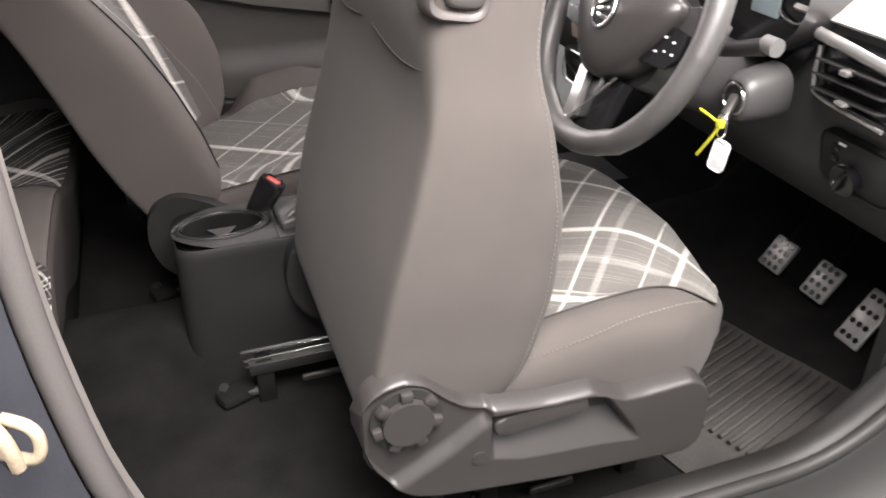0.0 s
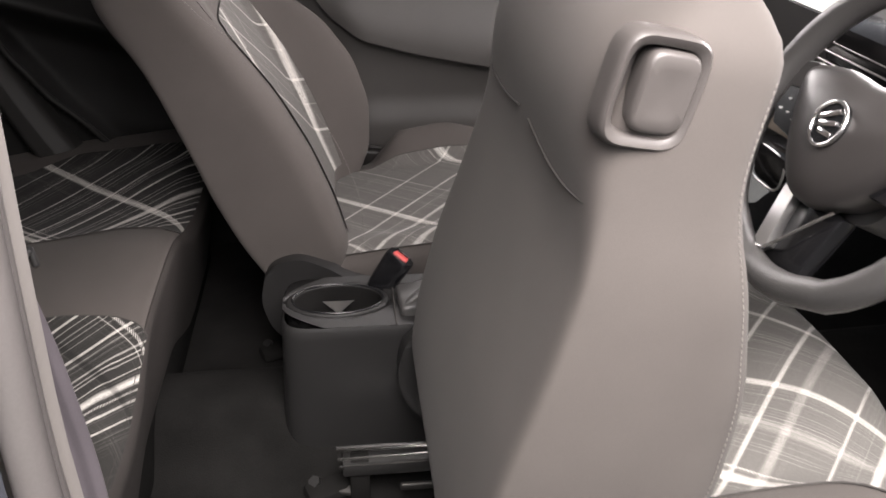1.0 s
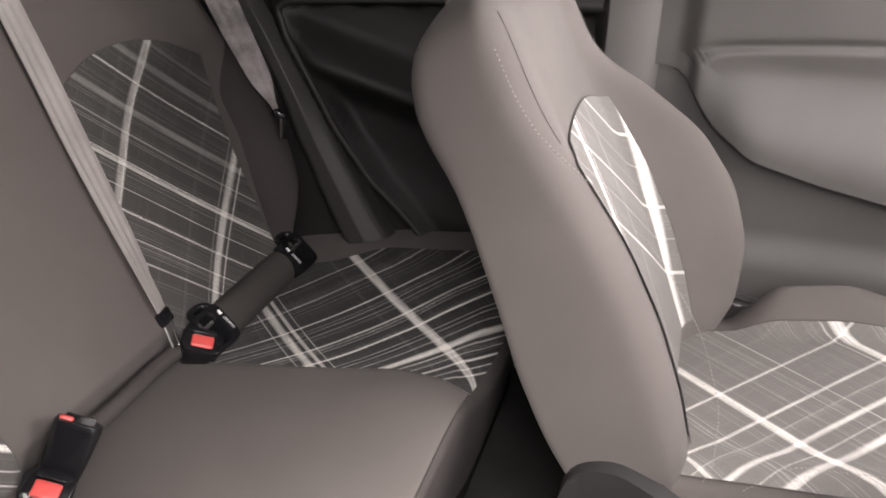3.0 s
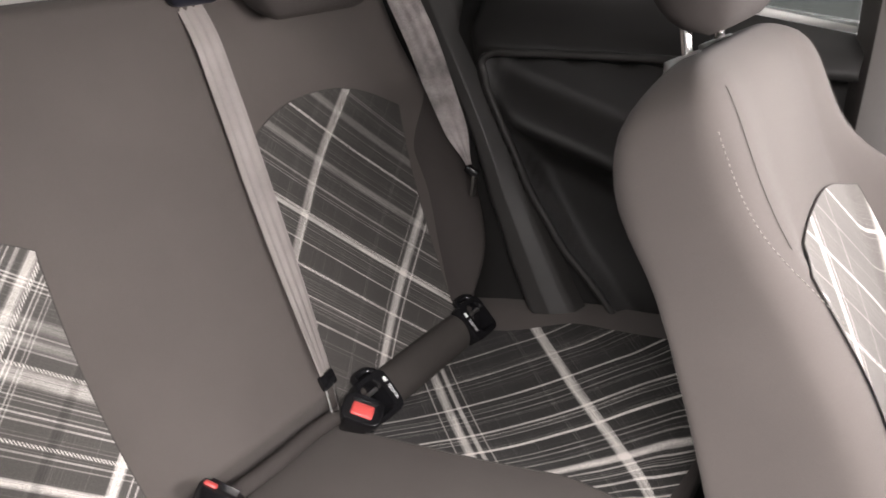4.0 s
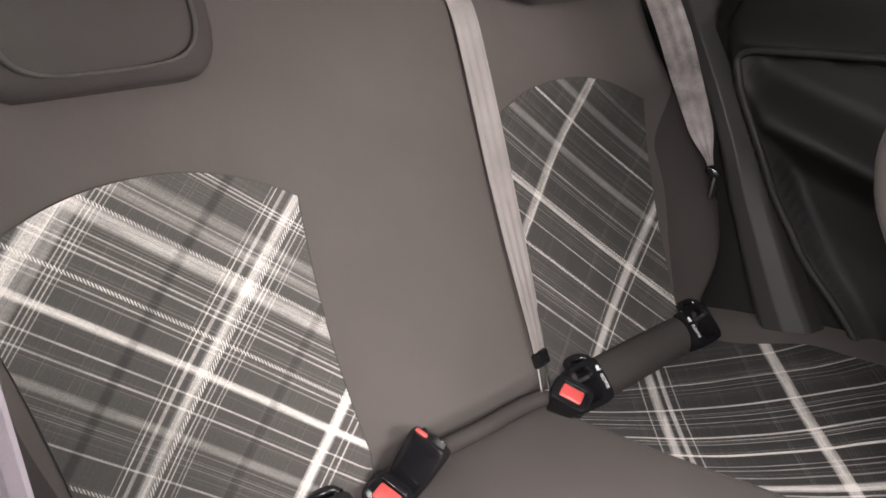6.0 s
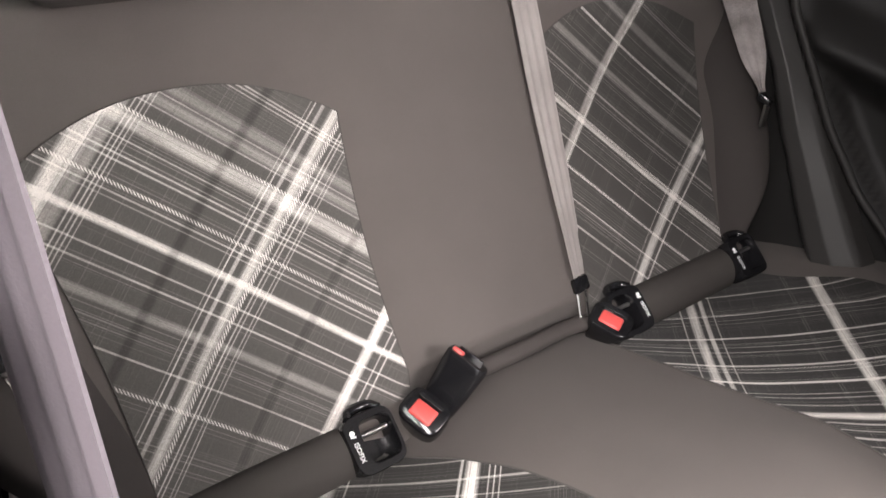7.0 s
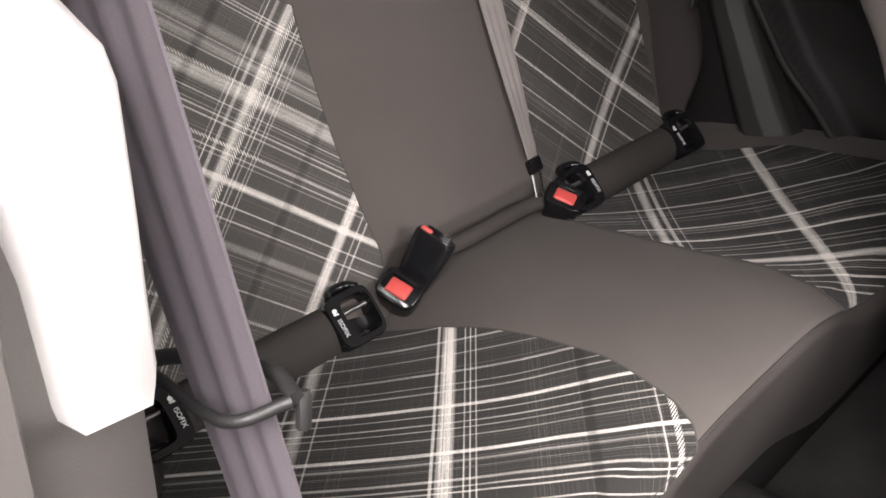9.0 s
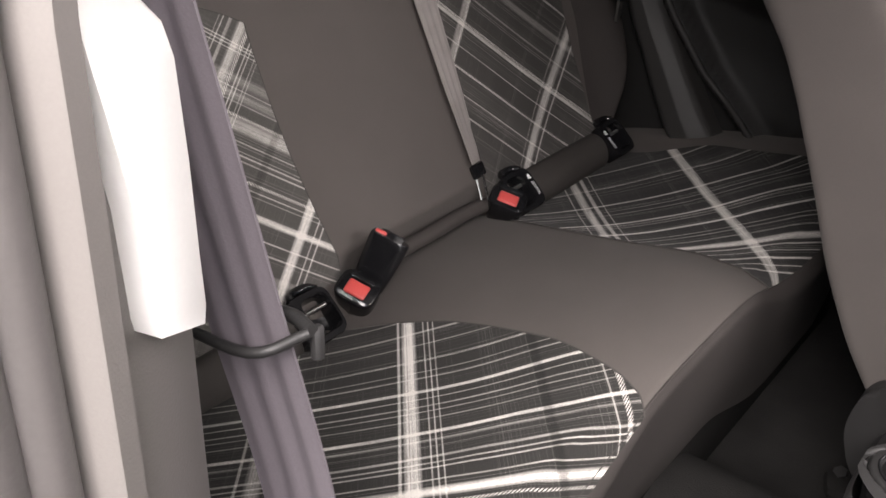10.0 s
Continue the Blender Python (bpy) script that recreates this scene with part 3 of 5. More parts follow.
# the pillar between the passenger door and the rear side window
tagged(part("pillar_left", loft("pillar_left", [[(-0.345 - 0.03 * (z - 0.8), side_y(-0.33, z) - 0.005, z), (-0.32, side_y(-0.33, z) - 0.035, z), (-0.26, side_y(-0.33, z) - 0.030, z),
        (-0.235, side_y(-0.33, z), z), (-0.26, side_y(-0.33, z) + 0.03, z), (-0.33, side_y(-0.33, z) + 0.03, z)] for z in np.linspace(0.10, 1.17, 12)]), DOOR),
       "grey plastic trim of the left middle pillar", "pillar", kind="structure")

# rear window ledge and tailgate
tagged(part("parcel_shelf", sheet("parcel_shelf", lambda u, v: (-1.09 - 0.30 * u, -0.56 + 1.12 * v, 0.835 + 0.015 * u + 0.005 * math.sin(u * 30)), 60, 20, 0.015), SHELF_DARK),
       "pale ledge below the rear window", "shelf", kind="structure")
tagged(part("shelf_edge", tube("shelf_edge", [(-1.135 - 0.01 * math.cos(y * 2.2), y, 0.856) for y in np.linspace(-0.56, 0.56, 9)], 0.014, 10, 2), SHELF), "pale front edge of the rear ledge", "trim", kind="structure")
tagged(part("tailgate_sill", tube("tailgate_sill", [(-1.40, y, 0.895 + 0.01 * math.cos(y * 2)) for y in np.linspace(-0.58, 0.58, 9)], 0.03, 10, 2), PLASTIC), "dark tailgate sill below the rear window", "sill", kind="structure")
# Pane added to cut the sky light coming in from behind.
tagged(part("window_3", sheet("window_3", lambda u, v: (-1.40 + 0.16 * v, -0.56 + 1.12 * u, 0.92 + 0.24 * v), 8, 4, 0.004), GLASS), "rear window above the ledge, tint added to dim the bench", "window", kind="structure")
tagged(part("wall_rear", boxed((-1.42, 0, 0.45), (0.03, 1.2, 0.86), 0.005), DOOR_DARK), "dark inner face of the tailgate", "wall", kind="structure")


# B pillar beside the driver, with door seal, painted jamb and trim
def tumble(z):
    return 0.13 * max(0.0, z - 0.45) + 0.10 * max(0.0, z - 0.85)


def pillar_rows(section, z0, z1, n=26):
    rows = []
    for z in np.linspace(z0, z1, n):
        bend = eased(z, [0.0, 0.30, 0.37, 0.45, 0.55, 0.62, 0.73, 0.85, 1.2], [0.09, 0.030, 0.012, 0.0, -0.008, -0.010, -0.006, 0.0, 0.0], 0.03)
        rows.append([(x - 0.010 - 0.05 * (z - 0.75) + bend, y + tumble(z), z) for x, y in section])
    return rows


tagged(part("pillar_jamb", loft("pillar_jamb", pillar_rows([(-0.316, -0.736), (-0.324, -0.741), (-0.327, -0.750), (-0.344, -0.757), (-0.348, -0.768), (-0.366, -0.780), (-0.380, -0.802), (-0.46, -0.818), (-0.46, -0.78), (-0.34, -0.70)], 0.02, 1.16)), PAINT),
       "blue-grey painted door jamb of the middle pillar", "pillar", kind="structure")
seal_section = [(-0.305 + 0.013 * math.cos(a), -0.722 + 0.0145 * math.sin(a)) for a in np.linspace(0, 2 * math.pi, 17)[:-1]]
tagged(part("door_seal", loft("door_seal", pillar_rows(seal_section, 0.16, 1.16)), RUBBER), "soft grey rubber seal round the open doorway", "door seal", kind="structure")
lip_section = [(-0.305 + 0.0085 * math.cos(a), -0.703 + 0.0095 * math.sin(a)) for a in np.linspace(0, 2 * math.pi, 13)[:-1]]
tagged(part("door_seal", loft("door_seal", pillar_rows(lip_section, 0.16, 1.16)), RUBBER), "thin grey lip of the doorway seal", "door seal", kind="structure")
tagged(part("pillar_edge_trim", loft("pillar_edge_trim", pillar_rows([(-0.308, -0.696), (-0.306, -0.692), (-0.299, -0.690), (-0.296, -0.684), (-0.300, -0.676), (-0.318, -0.672), (-0.325, -0.70)], 0.16, 1.16)), TRIM_GREY),
       "grey plastic edge of the pillar trim", "trim", kind="structure")
LOWER = [(-0.316, -0.676), (-0.336, -0.634), (-0.347, -0.630), (-0.40, -0.637), (-0.42, -0.70), (-0.33, -0.70)]
TUCKED = [(-0.316, -0.676), (-0.324, -0.660), (-0.345, -0.655), (-0.40, -0.645), (-0.42, -0.70), (-0.33, -0.70)]
tagged(part("pillar_trim_lower", loft("pillar_trim_lower", pillar_rows(LOWER, 0.12, 0.732) + pillar_rows(TUCKED, 0.736, 0.822, 6)), TRIM_GREY),
       "grey plastic lower trim of the middle pillar", "trim", kind="structure")
upper = []
for z, ly, cx, cy in ((0.724, -0.657, -0.333, -0.635), (0.729, -0.658, -0.336, -0.632), (0.75, -0.660, -0.338, -0.631), (0.78, -0.662, -0.341, -0.629), (0.812, -0.668, -0.346, -0.627), (0.822, -0.670, -0.347, -0.629),
                      (0.838, -0.673, -0.350, -0.641), (0.87, -0.675, -0.350, -0.645), (1.0, -0.677, -0.350, -0.645), (1.16, -0.677, -0.350, -0.645)):
    lx = -0.309 - 0.55 * (ly + 0.677)
    sec = [(lx, ly), (cx, cy), (cx - 0.008, cy + 0.004), (-0.40, -0.628), (-0.42, -0.69), (lx - 0.02, ly - 0.006)]
    upper.append([(x - 0.008 - 0.05 * (z - 0.75), y + tumble(z), z + (0.012 if k in (0, 5) and z < 0.74 else 0.0)) for k, (x, y) in enumerate(sec)])
tagged(part("pillar_trim_upper", loft("pillar_trim_upper", upper), TRIM_PALE), "white plastic upper trim of the middle pillar", "trim", kind="structure")
# door latch striker on the jamb
striker = thing("door_striker", "worn metal door striker bolted to the jamb", "latch")
part("striker_plate", boxed((-0.350, -0.768, 0.565), (0.010, 0.050, 0.075), 0.004, (0, 0, 32)), PAINT, striker, "blue-grey painted plate")
part("striker_loop", tube("striker_loop", [(-0.345, -0.785, 0.545), (-0.320, -0.800, 0.545), (-0.313, -0.801, 0.560), (-0.318, -0.798, 0.575), (-0.342, -0.782, 0.578)], 0.0048, 8, 4), ORANGE, striker)
part("striker_arm", tube("striker_arm", [(-0.345, -0.795, 0.590), (-0.335, -0.800, 0.568), (-0.332, -0.800, 0.540)], 0.006, 8, 4), ORANGE, striker)

# sill under the open doorway
def sill_rows():
    rows = []
    for x in np.linspace(-0.34, 1.15, 40):
        lift = -0.015 + 0.55 * smoothstep(0.50, 1.15, x) ** 1.3 + 0.10 * smoothstep(-0.20, -0.36, x)
        sec = [(-0.640, 0.02), (-0.645, 0.125), (-0.660, 0.150), (-0.690, 0.155), (-0.700, 0.148), (-0.707, 0.160), (-0.722, 0.166), (-0.735, 0.155), (-0.742, 0.120), (-0.79, 0.09), (-0.80, 0.0), (-0.72, -0.02)]
        rows.append([(x, y, z + lift) for y, z in sec])
    return rows


tagged(part("door_sill", loft("door_sill", sill_rows()), SILL), "grey plastic sill of the open driver's doorway", "sill", kind="structure")
seal2 = [(x, -0.722, 0.153 + 0.55 * smoothstep(0.50, 1.15, x) ** 1.3) for x in np.linspace(-0.28, 1.12, 20)]
tagged(part("sill_seal", tube("sill_seal", seal2, 0.011, 8, 3), DOOR_SEAM), "grey rubber seal along the door sill", "door seal", kind="structure")
tagged(part("footwell_wall", boxed((1.12, -0.50, 0.40), (0.03, 0.5, 0.75), 0.01), CARPET), "black carpeted front of the footwell", "wall", kind="structure")
tagged(part("wall_front", boxed((1.32, 0.0, 0.45), (0.04, 1.4, 0.9), 0.01), CARPET), "dark bulkhead in front of the footwells", "wall", kind="structure")
tagged(part("kick_panel", sheet("kick_panel", lambda u, v: (0.72 + 0.5 * u, -0.655 + 0.02 * u, 0.05 + 0.75 * v), 6, 8, 0.02), PLASTIC), "dark plastic kick panel beside the pedals", "side panel", kind="structure")


# ---- front seats ----
S_KEYS = [-0.04, 0.0, 0.1, 0.2, 0.3, 0.40, 0.45, 0.49, 0.54, 0.585, 0.61, 0.632]
HALF_W = [0.215, 0.235, 0.245, 0.245, 0.240, 0.230, 0.220, 0.215, 0.212, 0.206, 0.195, 0.165]
N_BACK = [-0.045, -0.075, -0.082, -0.080, -0.070, -0.064, -0.074, -0.088, -0.090, -0.072, -0.048, -0.015]
N_FRONT = [0.030, 0.050, 0.055, 0.060, 0.060, 0.055, 0.052, 0.050, 0.050, 0.050, 0.045, 0.030]
BOLSTER = [0.030, 0.060, 0.092, 0.096, 0.082, 0.045, 0.020, 0.012, 0.010, 0.008, 0.004, 0.0]


def front_seat(name, label, px, pz, lean, yc, outer, cushion_x, plaid_mat, handle, lift=0.0, wing=1.0, length=1.0, broad=0.0, crown=0.0, inner=1.0):
    """A front seat. px, pz: the hinge of the backrest; lean: degrees forward; outer: which way the door is."""
    seat = thing(name, label, "car seat", "front seats")
    sn, cs = math.sin(radians(lean)), math.cos(radians(lean))

    def place(w, n, s):
        return Vector((px + s * sn + n * cs, yc + w, pz + s * cs - n * sn))

    def profile(s):
        got = [eased(s, S_KEYS, t, 0.022) for t in (HALF_W, N_BACK, N_FRONT, BOLSTER)]
        got[0] += broad * smoothstep(0.45, 0.60, s)
        got[1] -= 0.4 * broad * smoothstep(0.55, 0.60, s)
        return got

    def shoulder(s):
        s0 = 0.598 if broad else 0.57
        return 1.0 if s < s0 else math.sqrt(max(0.02, 1 - ((s - s0) / (0.633 - s0)) ** 2))

    def front_n(w, s):
        hw, nb, nf, bo = profile(s)
        g = smoothstep(0.48, 0.80, abs(w)) 
        return nf + bo * g * (wing if w * outer > 0 else inner)

    rows = []
    K = 112
    ss = list(np.linspace(-0.04, 0.605, 46)) + [0.615, 0.622, 0.628, 0.632]
    for s in ss:
        hw, nb, nf, bo = profile(s)
        mid = 0.5 * (nb + nf) + 0.3 * bo
        shrink = shoulder(s)
        row = []
        for k in range(K):
            a = 2 * math.pi * k / K
            c, d = math.cos(a), math.sin(a)
            e = 0.36 if d >= 0 else table(s, [0.0, 0.40, 0.50, 0.60], [0.085, 0.10, 0.30, 0.45])
            w = math.copysign(abs(c) ** e, c)
            f = abs(d) ** e
            n = mid + ((front_n(w, s) if d >= 0 else nb) - mid) * f
            n = mid + (n - mid) * (0.35 + 0.65 * shrink)
            p = place(w * hw * (0.55 + 0.45 * shrink), n, s)
            row.append(p + (p - place(0, mid, s)).normalized() * 0.0016 * noise.noise(p * 7))
        rows.append(row)
    part("backrest", loft("backrest", rows), CLOTH, seat)

    # checked insert in the backrest
    def insert(u, v):
        w = (u * 2 - 1)
        top = 0.44 - 0.03 * w * w
        s = 0.02 + (top - 0.02) * v
        hw = profile(s)[0]
        ww = w * (0.57 if w * outer > 0 else 0.78)
        nb, nf, bo = profile(s)[1:]
        mid = 0.5 * (nb + nf) + 0.3 * bo
        c = abs(ww) ** (1 / 0.36)
        return place(ww * hw, mid + (front_n(ww, s) - mid) * (1 - c * c) ** 0.18 + 0.003, s)

    part("backrest_insert", sheet("backrest_insert", insert, 22, 40, 0, lambda p: ((p.x - px) * sn + (p.z - pz) * cs, abs(p.y))), PLAID_FRONT_BACK, seat, "checked cloth insert")
    edge = [insert(0, v) for v in np.linspace(0, 1, 24)] + [insert(u, 1) for u in np.linspace(0, 1, 14)] + [insert(1, v) for v in np.linspace(1, 0, 24)]
    part("insert_seam", tube("insert_seam", edge, 0.0006, 5, 0), SEAM, seat)
    # stitched seams along both side panels
    for sg in (-1, 1):
        line = []
        for s in np.linspace(-0.01, 0.57, 60):
            hw, nb, nf, bo = profile(s)
            mid = 0.5 * (nb + nf) + 0.3 * bo
            a = 0.42
            w, f = math.cos(a) ** 0.36, math.sin(a) ** 0.36
            line.append(place(sg * (w * hw + 0.0015), mid + (front_n(w, s) - mid) * f, s))
        part("stitching", dashes("stitching", line), THREAD, seat, "pale stitches")
        # panel seam across the shoulder to the rear corner
        line = []
        for t in np.linspace(0, 1, 22):
            w = 0.10 + 0.88 * t
            s = 0.449 - 0.010 * math.sin(3.14 * t)
            hw, nb, nf, bo = profile(s)
            d = max(0.0, 1 - w ** (1 / 0.26)) 
            mid = 0.5 * (nb + nf) + 0.3 * bo
            a = math.acos(min(1.0, w ** (1 / 0.28)))
            line.append(place(sg * w * hw, mid + (nb - mid) * math.sin(a) ** 0.24 - 0.0012, s))
        part("panel_seam", tube("panel_seam", line, 0.0012, 5, 0), SEAM, seat)
    # collar seam over the shoulder
    for sg in (-1, 1):
        line = []
        for s in np.linspace(0.44, 0.600, 22):
            hw, nb, nf, bo = profile(s)
            w = 0.80
            mid = 0.5 * (nb + nf) + 0.3 * bo
            a = math.acos(w ** (1 / 0.36))
            shrink = shoulder(s)
            n = mid + (front_n(sg * w, s) - mid) * math.sin(a) ** 0.36
            line.append(place(sg * w * hw * (0.55 + 0.45 * shrink), mid + (n - mid) * (0.35 + 0.65 * shrink) + 0.001, s))
        part("collar_seam", tube("collar_seam", line, 0.0005, 5, 0), SEAM, seat)

    # head restraint on two posts
    hr = []
    for s in np.linspace(0.645, 0.845, 15):
        t = (s - 0.645) / 0.200
        r = math.sqrt(max(0.05, 1 - (abs(2 * t - 1)) ** 3.2))
        row = []
        for k in range(32):
            a = 2 * math.pi * k / 32
            c, d = math.cos(a), math.sin(a)
            row.append(place(math.copysign(abs(c) ** 0.5, c) * 0.125 * (0.55 + 0.45 * r), 0.025 + math.copysign(abs(d) ** 0.6, d) * 0.055 * r + 0.01 * t, s))
        hr.append(row)
    rest = part("head_restraint", loft("head_restraint", hr), CLOTH_DARK, seat, "dark cloth head restraint")
    for sg in (-1, 1):
        post = part("post", tube("post", [place(sg * 0.062, -0.025, 0.59), place(sg * 0.062, -0.01, 0.65), place(sg * 0.062, 0.005, 0.71)], 0.006, 10, 2), CHROME, rest, "chromed post")
        bm = bmesh.new()
        disc(bm, Matrix.Translation(place(sg * 0.062, -0.020, 0.628)) @ pose(0, 0, 0, 0, lean, 0), 0.024, 0.012, 24, 0.019)
        part("post_collar", bm, SILVER, rest)

    # cushion
    cx = [0.0, 0.05, 0.15, 0.30, 0.40, 0.46, 0.50, 0.535, 0.555]
    top = [0.0, 0.006, 0.020, 0.042, 0.052, 0.048, 0.036, 0.005, -0.035]
    cx = [c * length for c in cx]
    wid = [0.215, 0.225, 0.235, 0.245, 0.248, 0.240, 0.222, 0.186, 0.15]
    bol = [0.010, 0.026, 0.042, 0.046, 0.024, 0.004, 0.0, 0.0, 0.0]
    zb = pz + 0.008 + lift

    def taper(w, c):
        return 1.0 - (0.22 * smoothstep(0.36, 0.54, c / length) if w * outer > 0 and crown else 0.0)

    def cushion_top(w, c):
        return zb + eased(c, cx, top, 0.02) + eased(c, cx, bol, 0.02) * smoothstep(0.55, 0.85, abs(w)) * ((wing ** 1.6 * (1.0 if crown else smoothstep(0.12, 0.20, c))) if w * outer > 0 else inner) + crown * smoothstep(0.2, 0.42, c / length) * smoothstep(0.8, 0.1, w * outer) * smoothstep(0.56, 0.49, c / length)

    rows = []
    for c in [c * length for c in list(np.linspace(0.0, 0.50, 34)) + [0.515, 0.53, 0.542, 0.55, 0.555]]:
        hw = eased(c, cx, wid, 0.02)
        low = pz - 0.11 + 0.03 * smoothstep(0.3, 0.55, c)
        row = []
        for k in range(48):
            a = 2 * math.pi * k / 48
            cc, d = math.cos(a), math.sin(a)
            w = math.copysign(abs(cc) ** 0.40, cc)
            f = abs(d) ** 0.40
            mid = low + 0.5 * (cushion_top(0, c) - low)
            z = mid + ((cushion_top(w, c) if d >= 0 else low) - mid) * f
            row.append(Vector((cushion_x + c, yc + w * hw * taper(w, c), z)))
        rows.append(row)
    part("cushion", loft("cushion", rows), CLOTH, seat)

    def pad(u, v):
        w = u * 2 - 1
        c = (0.03 + 0.522 * v - 0.075 * v * abs(w) ** 5) * length
        hw = eased(c, cx, wid, 0.02)
        side = 0.66 if w * outer > 0 or crown else 0.91
        ww = (side + (0.985 - side) * smoothstep(0.36, 0.50, c / length)) * w
        low = pz - 0.11 + 0.03 * smoothstep(0.3, 0.55, c)
        mid = low + 0.5 * (cushion_top(0, c) - low)
        q = abs(ww) ** 2.5
        return Vector((cushion_x + c + 0.003 * v ** 6, yc + ww * taper(ww, c) * (hw + 0.004 * smoothstep(0.7, 0.95, abs(ww))), mid + (cushion_top(ww, c) - mid) * (1 - q * q) ** 0.2 + 0.003))

    part("cushion_insert", sheet("cushion_insert", pad, 24, 30, 0, lambda p: (p.x, p.y)), plaid_mat, seat, "checked cloth insert")
    edge = [pad(0, v) for v in np.linspace(0, 1, 24)] + [pad(u, 1) for u in np.linspace(0, 1, 14)] + [pad(1, v) for v in np.linspace(1, 0, 24)]
    part("insert_seam", tube("insert_seam", edge, 0.0011, 5, 0), SEAM, seat)
    for sg in (-1, 1):
        line = []
        for c in np.linspace(0.14, 0.43 * length, 40):
            hw = eased(c, cx, wid, 0.02)
            a = 0.55
            w, f = math.cos(a) ** 0.40, math.sin(a) ** 0.40
            low = pz - 0.11
            mid = low + 0.5 * (cushion_top(0, c) - low)
            line.append(Vector((cushion_x + c, yc + sg * (w * hw + 0.001), mid + (cushion_top(w, c) - mid) * f + 0.001)))
        part("stitching", dashes("stitching", line), THREAD, seat, "pale stitches")

    # plastic side covers, round at the hinge
    kx = px - 0.025
    TOP_D = [-0.063, -0.058, -0.045, -0.025, -0.001, 0.022, 0.046, 0.070, 0.096, 0.172, 0.243, 0.262, 0.290, 0.320, 0.397, 0.418, 0.432]
    TOP_H = [0.019, 0.042, 0.062, 0.072, 0.075, 0.065, 0.040, 0.020, 0.010, -0.003, -0.004, -0.014, -0.028, -0.030, -0.027, -0.044, -0.090]
    LOW_D = [-0.063, -0.058, -0.048, -0.028, 0.000, 0.030, 0.10, 0.216, 0.397, 0.420, 0.432]
    LOW_H = [0.015, -0.020, -0.058, -0.090, -0.115, -0.126, -0.138, -0.155, -0.172, -0.160, -0.110]
    for sg in (-1, 1):
        kz = pz + (0.045 if sg == outer else -0.022)
        y0 = yc + sg * 0.230
        if sg != outer:
            ol = [(kx - 0.062, kz + 0.005), (kx - 0.045, kz + 0.048), (kx, kz + 0.064), (kx + 0.05, kz + 0.045), (kx + 0.10, kz + 0.016), (kx + 0.20, kz - 0.010),
                  (kx + 0.32, kz - 0.030), (kx + 0.40, kz - 0.050), (kx + 0.43, kz - 0.085), (kx + 0.425, kz - 0.15), (kx + 0.38, kz - 0.168), (kx + 0.2, kz - 0.168), (kx + 0.05, kz - 0.155), (kx - 0.035, kz - 0.09), (kx - 0.06, kz - 0.04)]
            part("side_cover", extruded(rounded_outline(ol), min(y0, y0 + sg * 0.032), max(y0, y0 + sg * 0.032), 0.009), PLASTIC, seat, "black plastic side cover round the hinge")
            continue

        def relief(d, h):
            """How far the cover stands out: raised round a sunken wheel and a hollow with a sloping floor."""
            hi, lo = eased(d, TOP_D, TOP_H, 0.006), eased(d, LOW_D, LOW_H, 0.006)
            step = h - table(d, [-0.06, -0.027, 0.006, 0.053, 0.090, 0.105], [-0.100, -0.075, -0.058, -0.032, -0.007, 0.0])
            wheel = smoothstep(-0.022, 0.0, step) * smoothstep(0.106, 0.096, d)
            floor_line = table(d, [0.105, 0.129, 0.257, 0.300], [-0.045, -0.047, -0.059, -0.062])
            lip_line = table(d, [0.105, 0.146, 0.262, 0.320], [-0.078, -0.092, -0.105, -0.114])
            head = table(d, [0.105, 0.243, 0.33], [-0.008, -0.018, -0.040])
            back_wall = table(h, [-0.114, -0.008], [0.326, 0.254])
            hollow = max(0.0, min(1.0, (h - lip_line) / (floor_line - lip_line))) * smoothstep(head, head - 0.006, h) * smoothstep(0.102, 0.110, d) * smoothstep(back_wall, back_wall - 0.012, d)
            rim = min(hi - h, h - lo, (d + 0.063) * 1.2, (0.432 - d) * 1.2)
            edge = 1 - min(1.0, max(0.0, rim) / 0.011)
            return 0.026 + 0.014 * (1 - wheel) * (1 - hollow) - 0.012 * hollow - 0.024 * edge * edge + 0.004 * wheel * math.exp(-((rim - 0.009) / 0.005) ** 2)

        def face(u, v):
            d = -0.063 + 0.495 * u
            hi, lo = eased(d, TOP_D, TOP_H, 0.006), eased(d, LOW_D, LOW_H, 0.006)
            h = lo + (hi - lo) * v
            return kx + d, y0 + sg * relief(d, h), kz + h

        cover = part("side_cover", sheet("side_cover", face, 170, 96, -0.006 * sg), SHELL, seat, "grey plastic side cover round the hinge")
        yo = y0 + sg * 0.028
        wx, wz = kx - 0.003, kz + 0.014
        bm = bmesh.new()
        disc(bm, pose(wx, yo, wz, 90, 0, 0), 0.044, 0.008, 48)
        knob = part("recline_wheel", bm, DOOR_SEAM, cover, "dark round backrest wheel")
        bm = bmesh.new()
        disc(bm, pose(wx, yo + sg * 0.007, wz, 90, 0, 0), 0.031, 0.014, 40, 0.031)
        part("wheel_cap", bm, SHELL, knob)
        for q in range(7):
            a = radians(90 + q * 51.4)
            part("wheel_grip", boxed((wx + 0.037 * math.cos(a), yo + sg * 0.006, wz + 0.037 * math.sin(a)), (0.015, 0.012, 0.013), 0.003, (0, 90 - math.degrees(a), 0)), SHELL, knob)
        lev = [(0.107, -0.030), (0.114, -0.020), (0.150, -0.016), (0.222, -0.016), (0.234, -0.019), (0.236, -0.034), (0.228, -0.038), (0.160, -0.042), (0.122, -0.047), (0.111, -0.042)]
        part("height_lever", extruded(rounded_outline([(kx + d, kz + h) for d, h in lev], 3), min(y0 + sg * 0.016, y0 + sg * 0.038), max(y0 + sg * 0.016, y0 + sg * 0.038), 0.004), SHELL, cover)
        bm = bmesh.new()
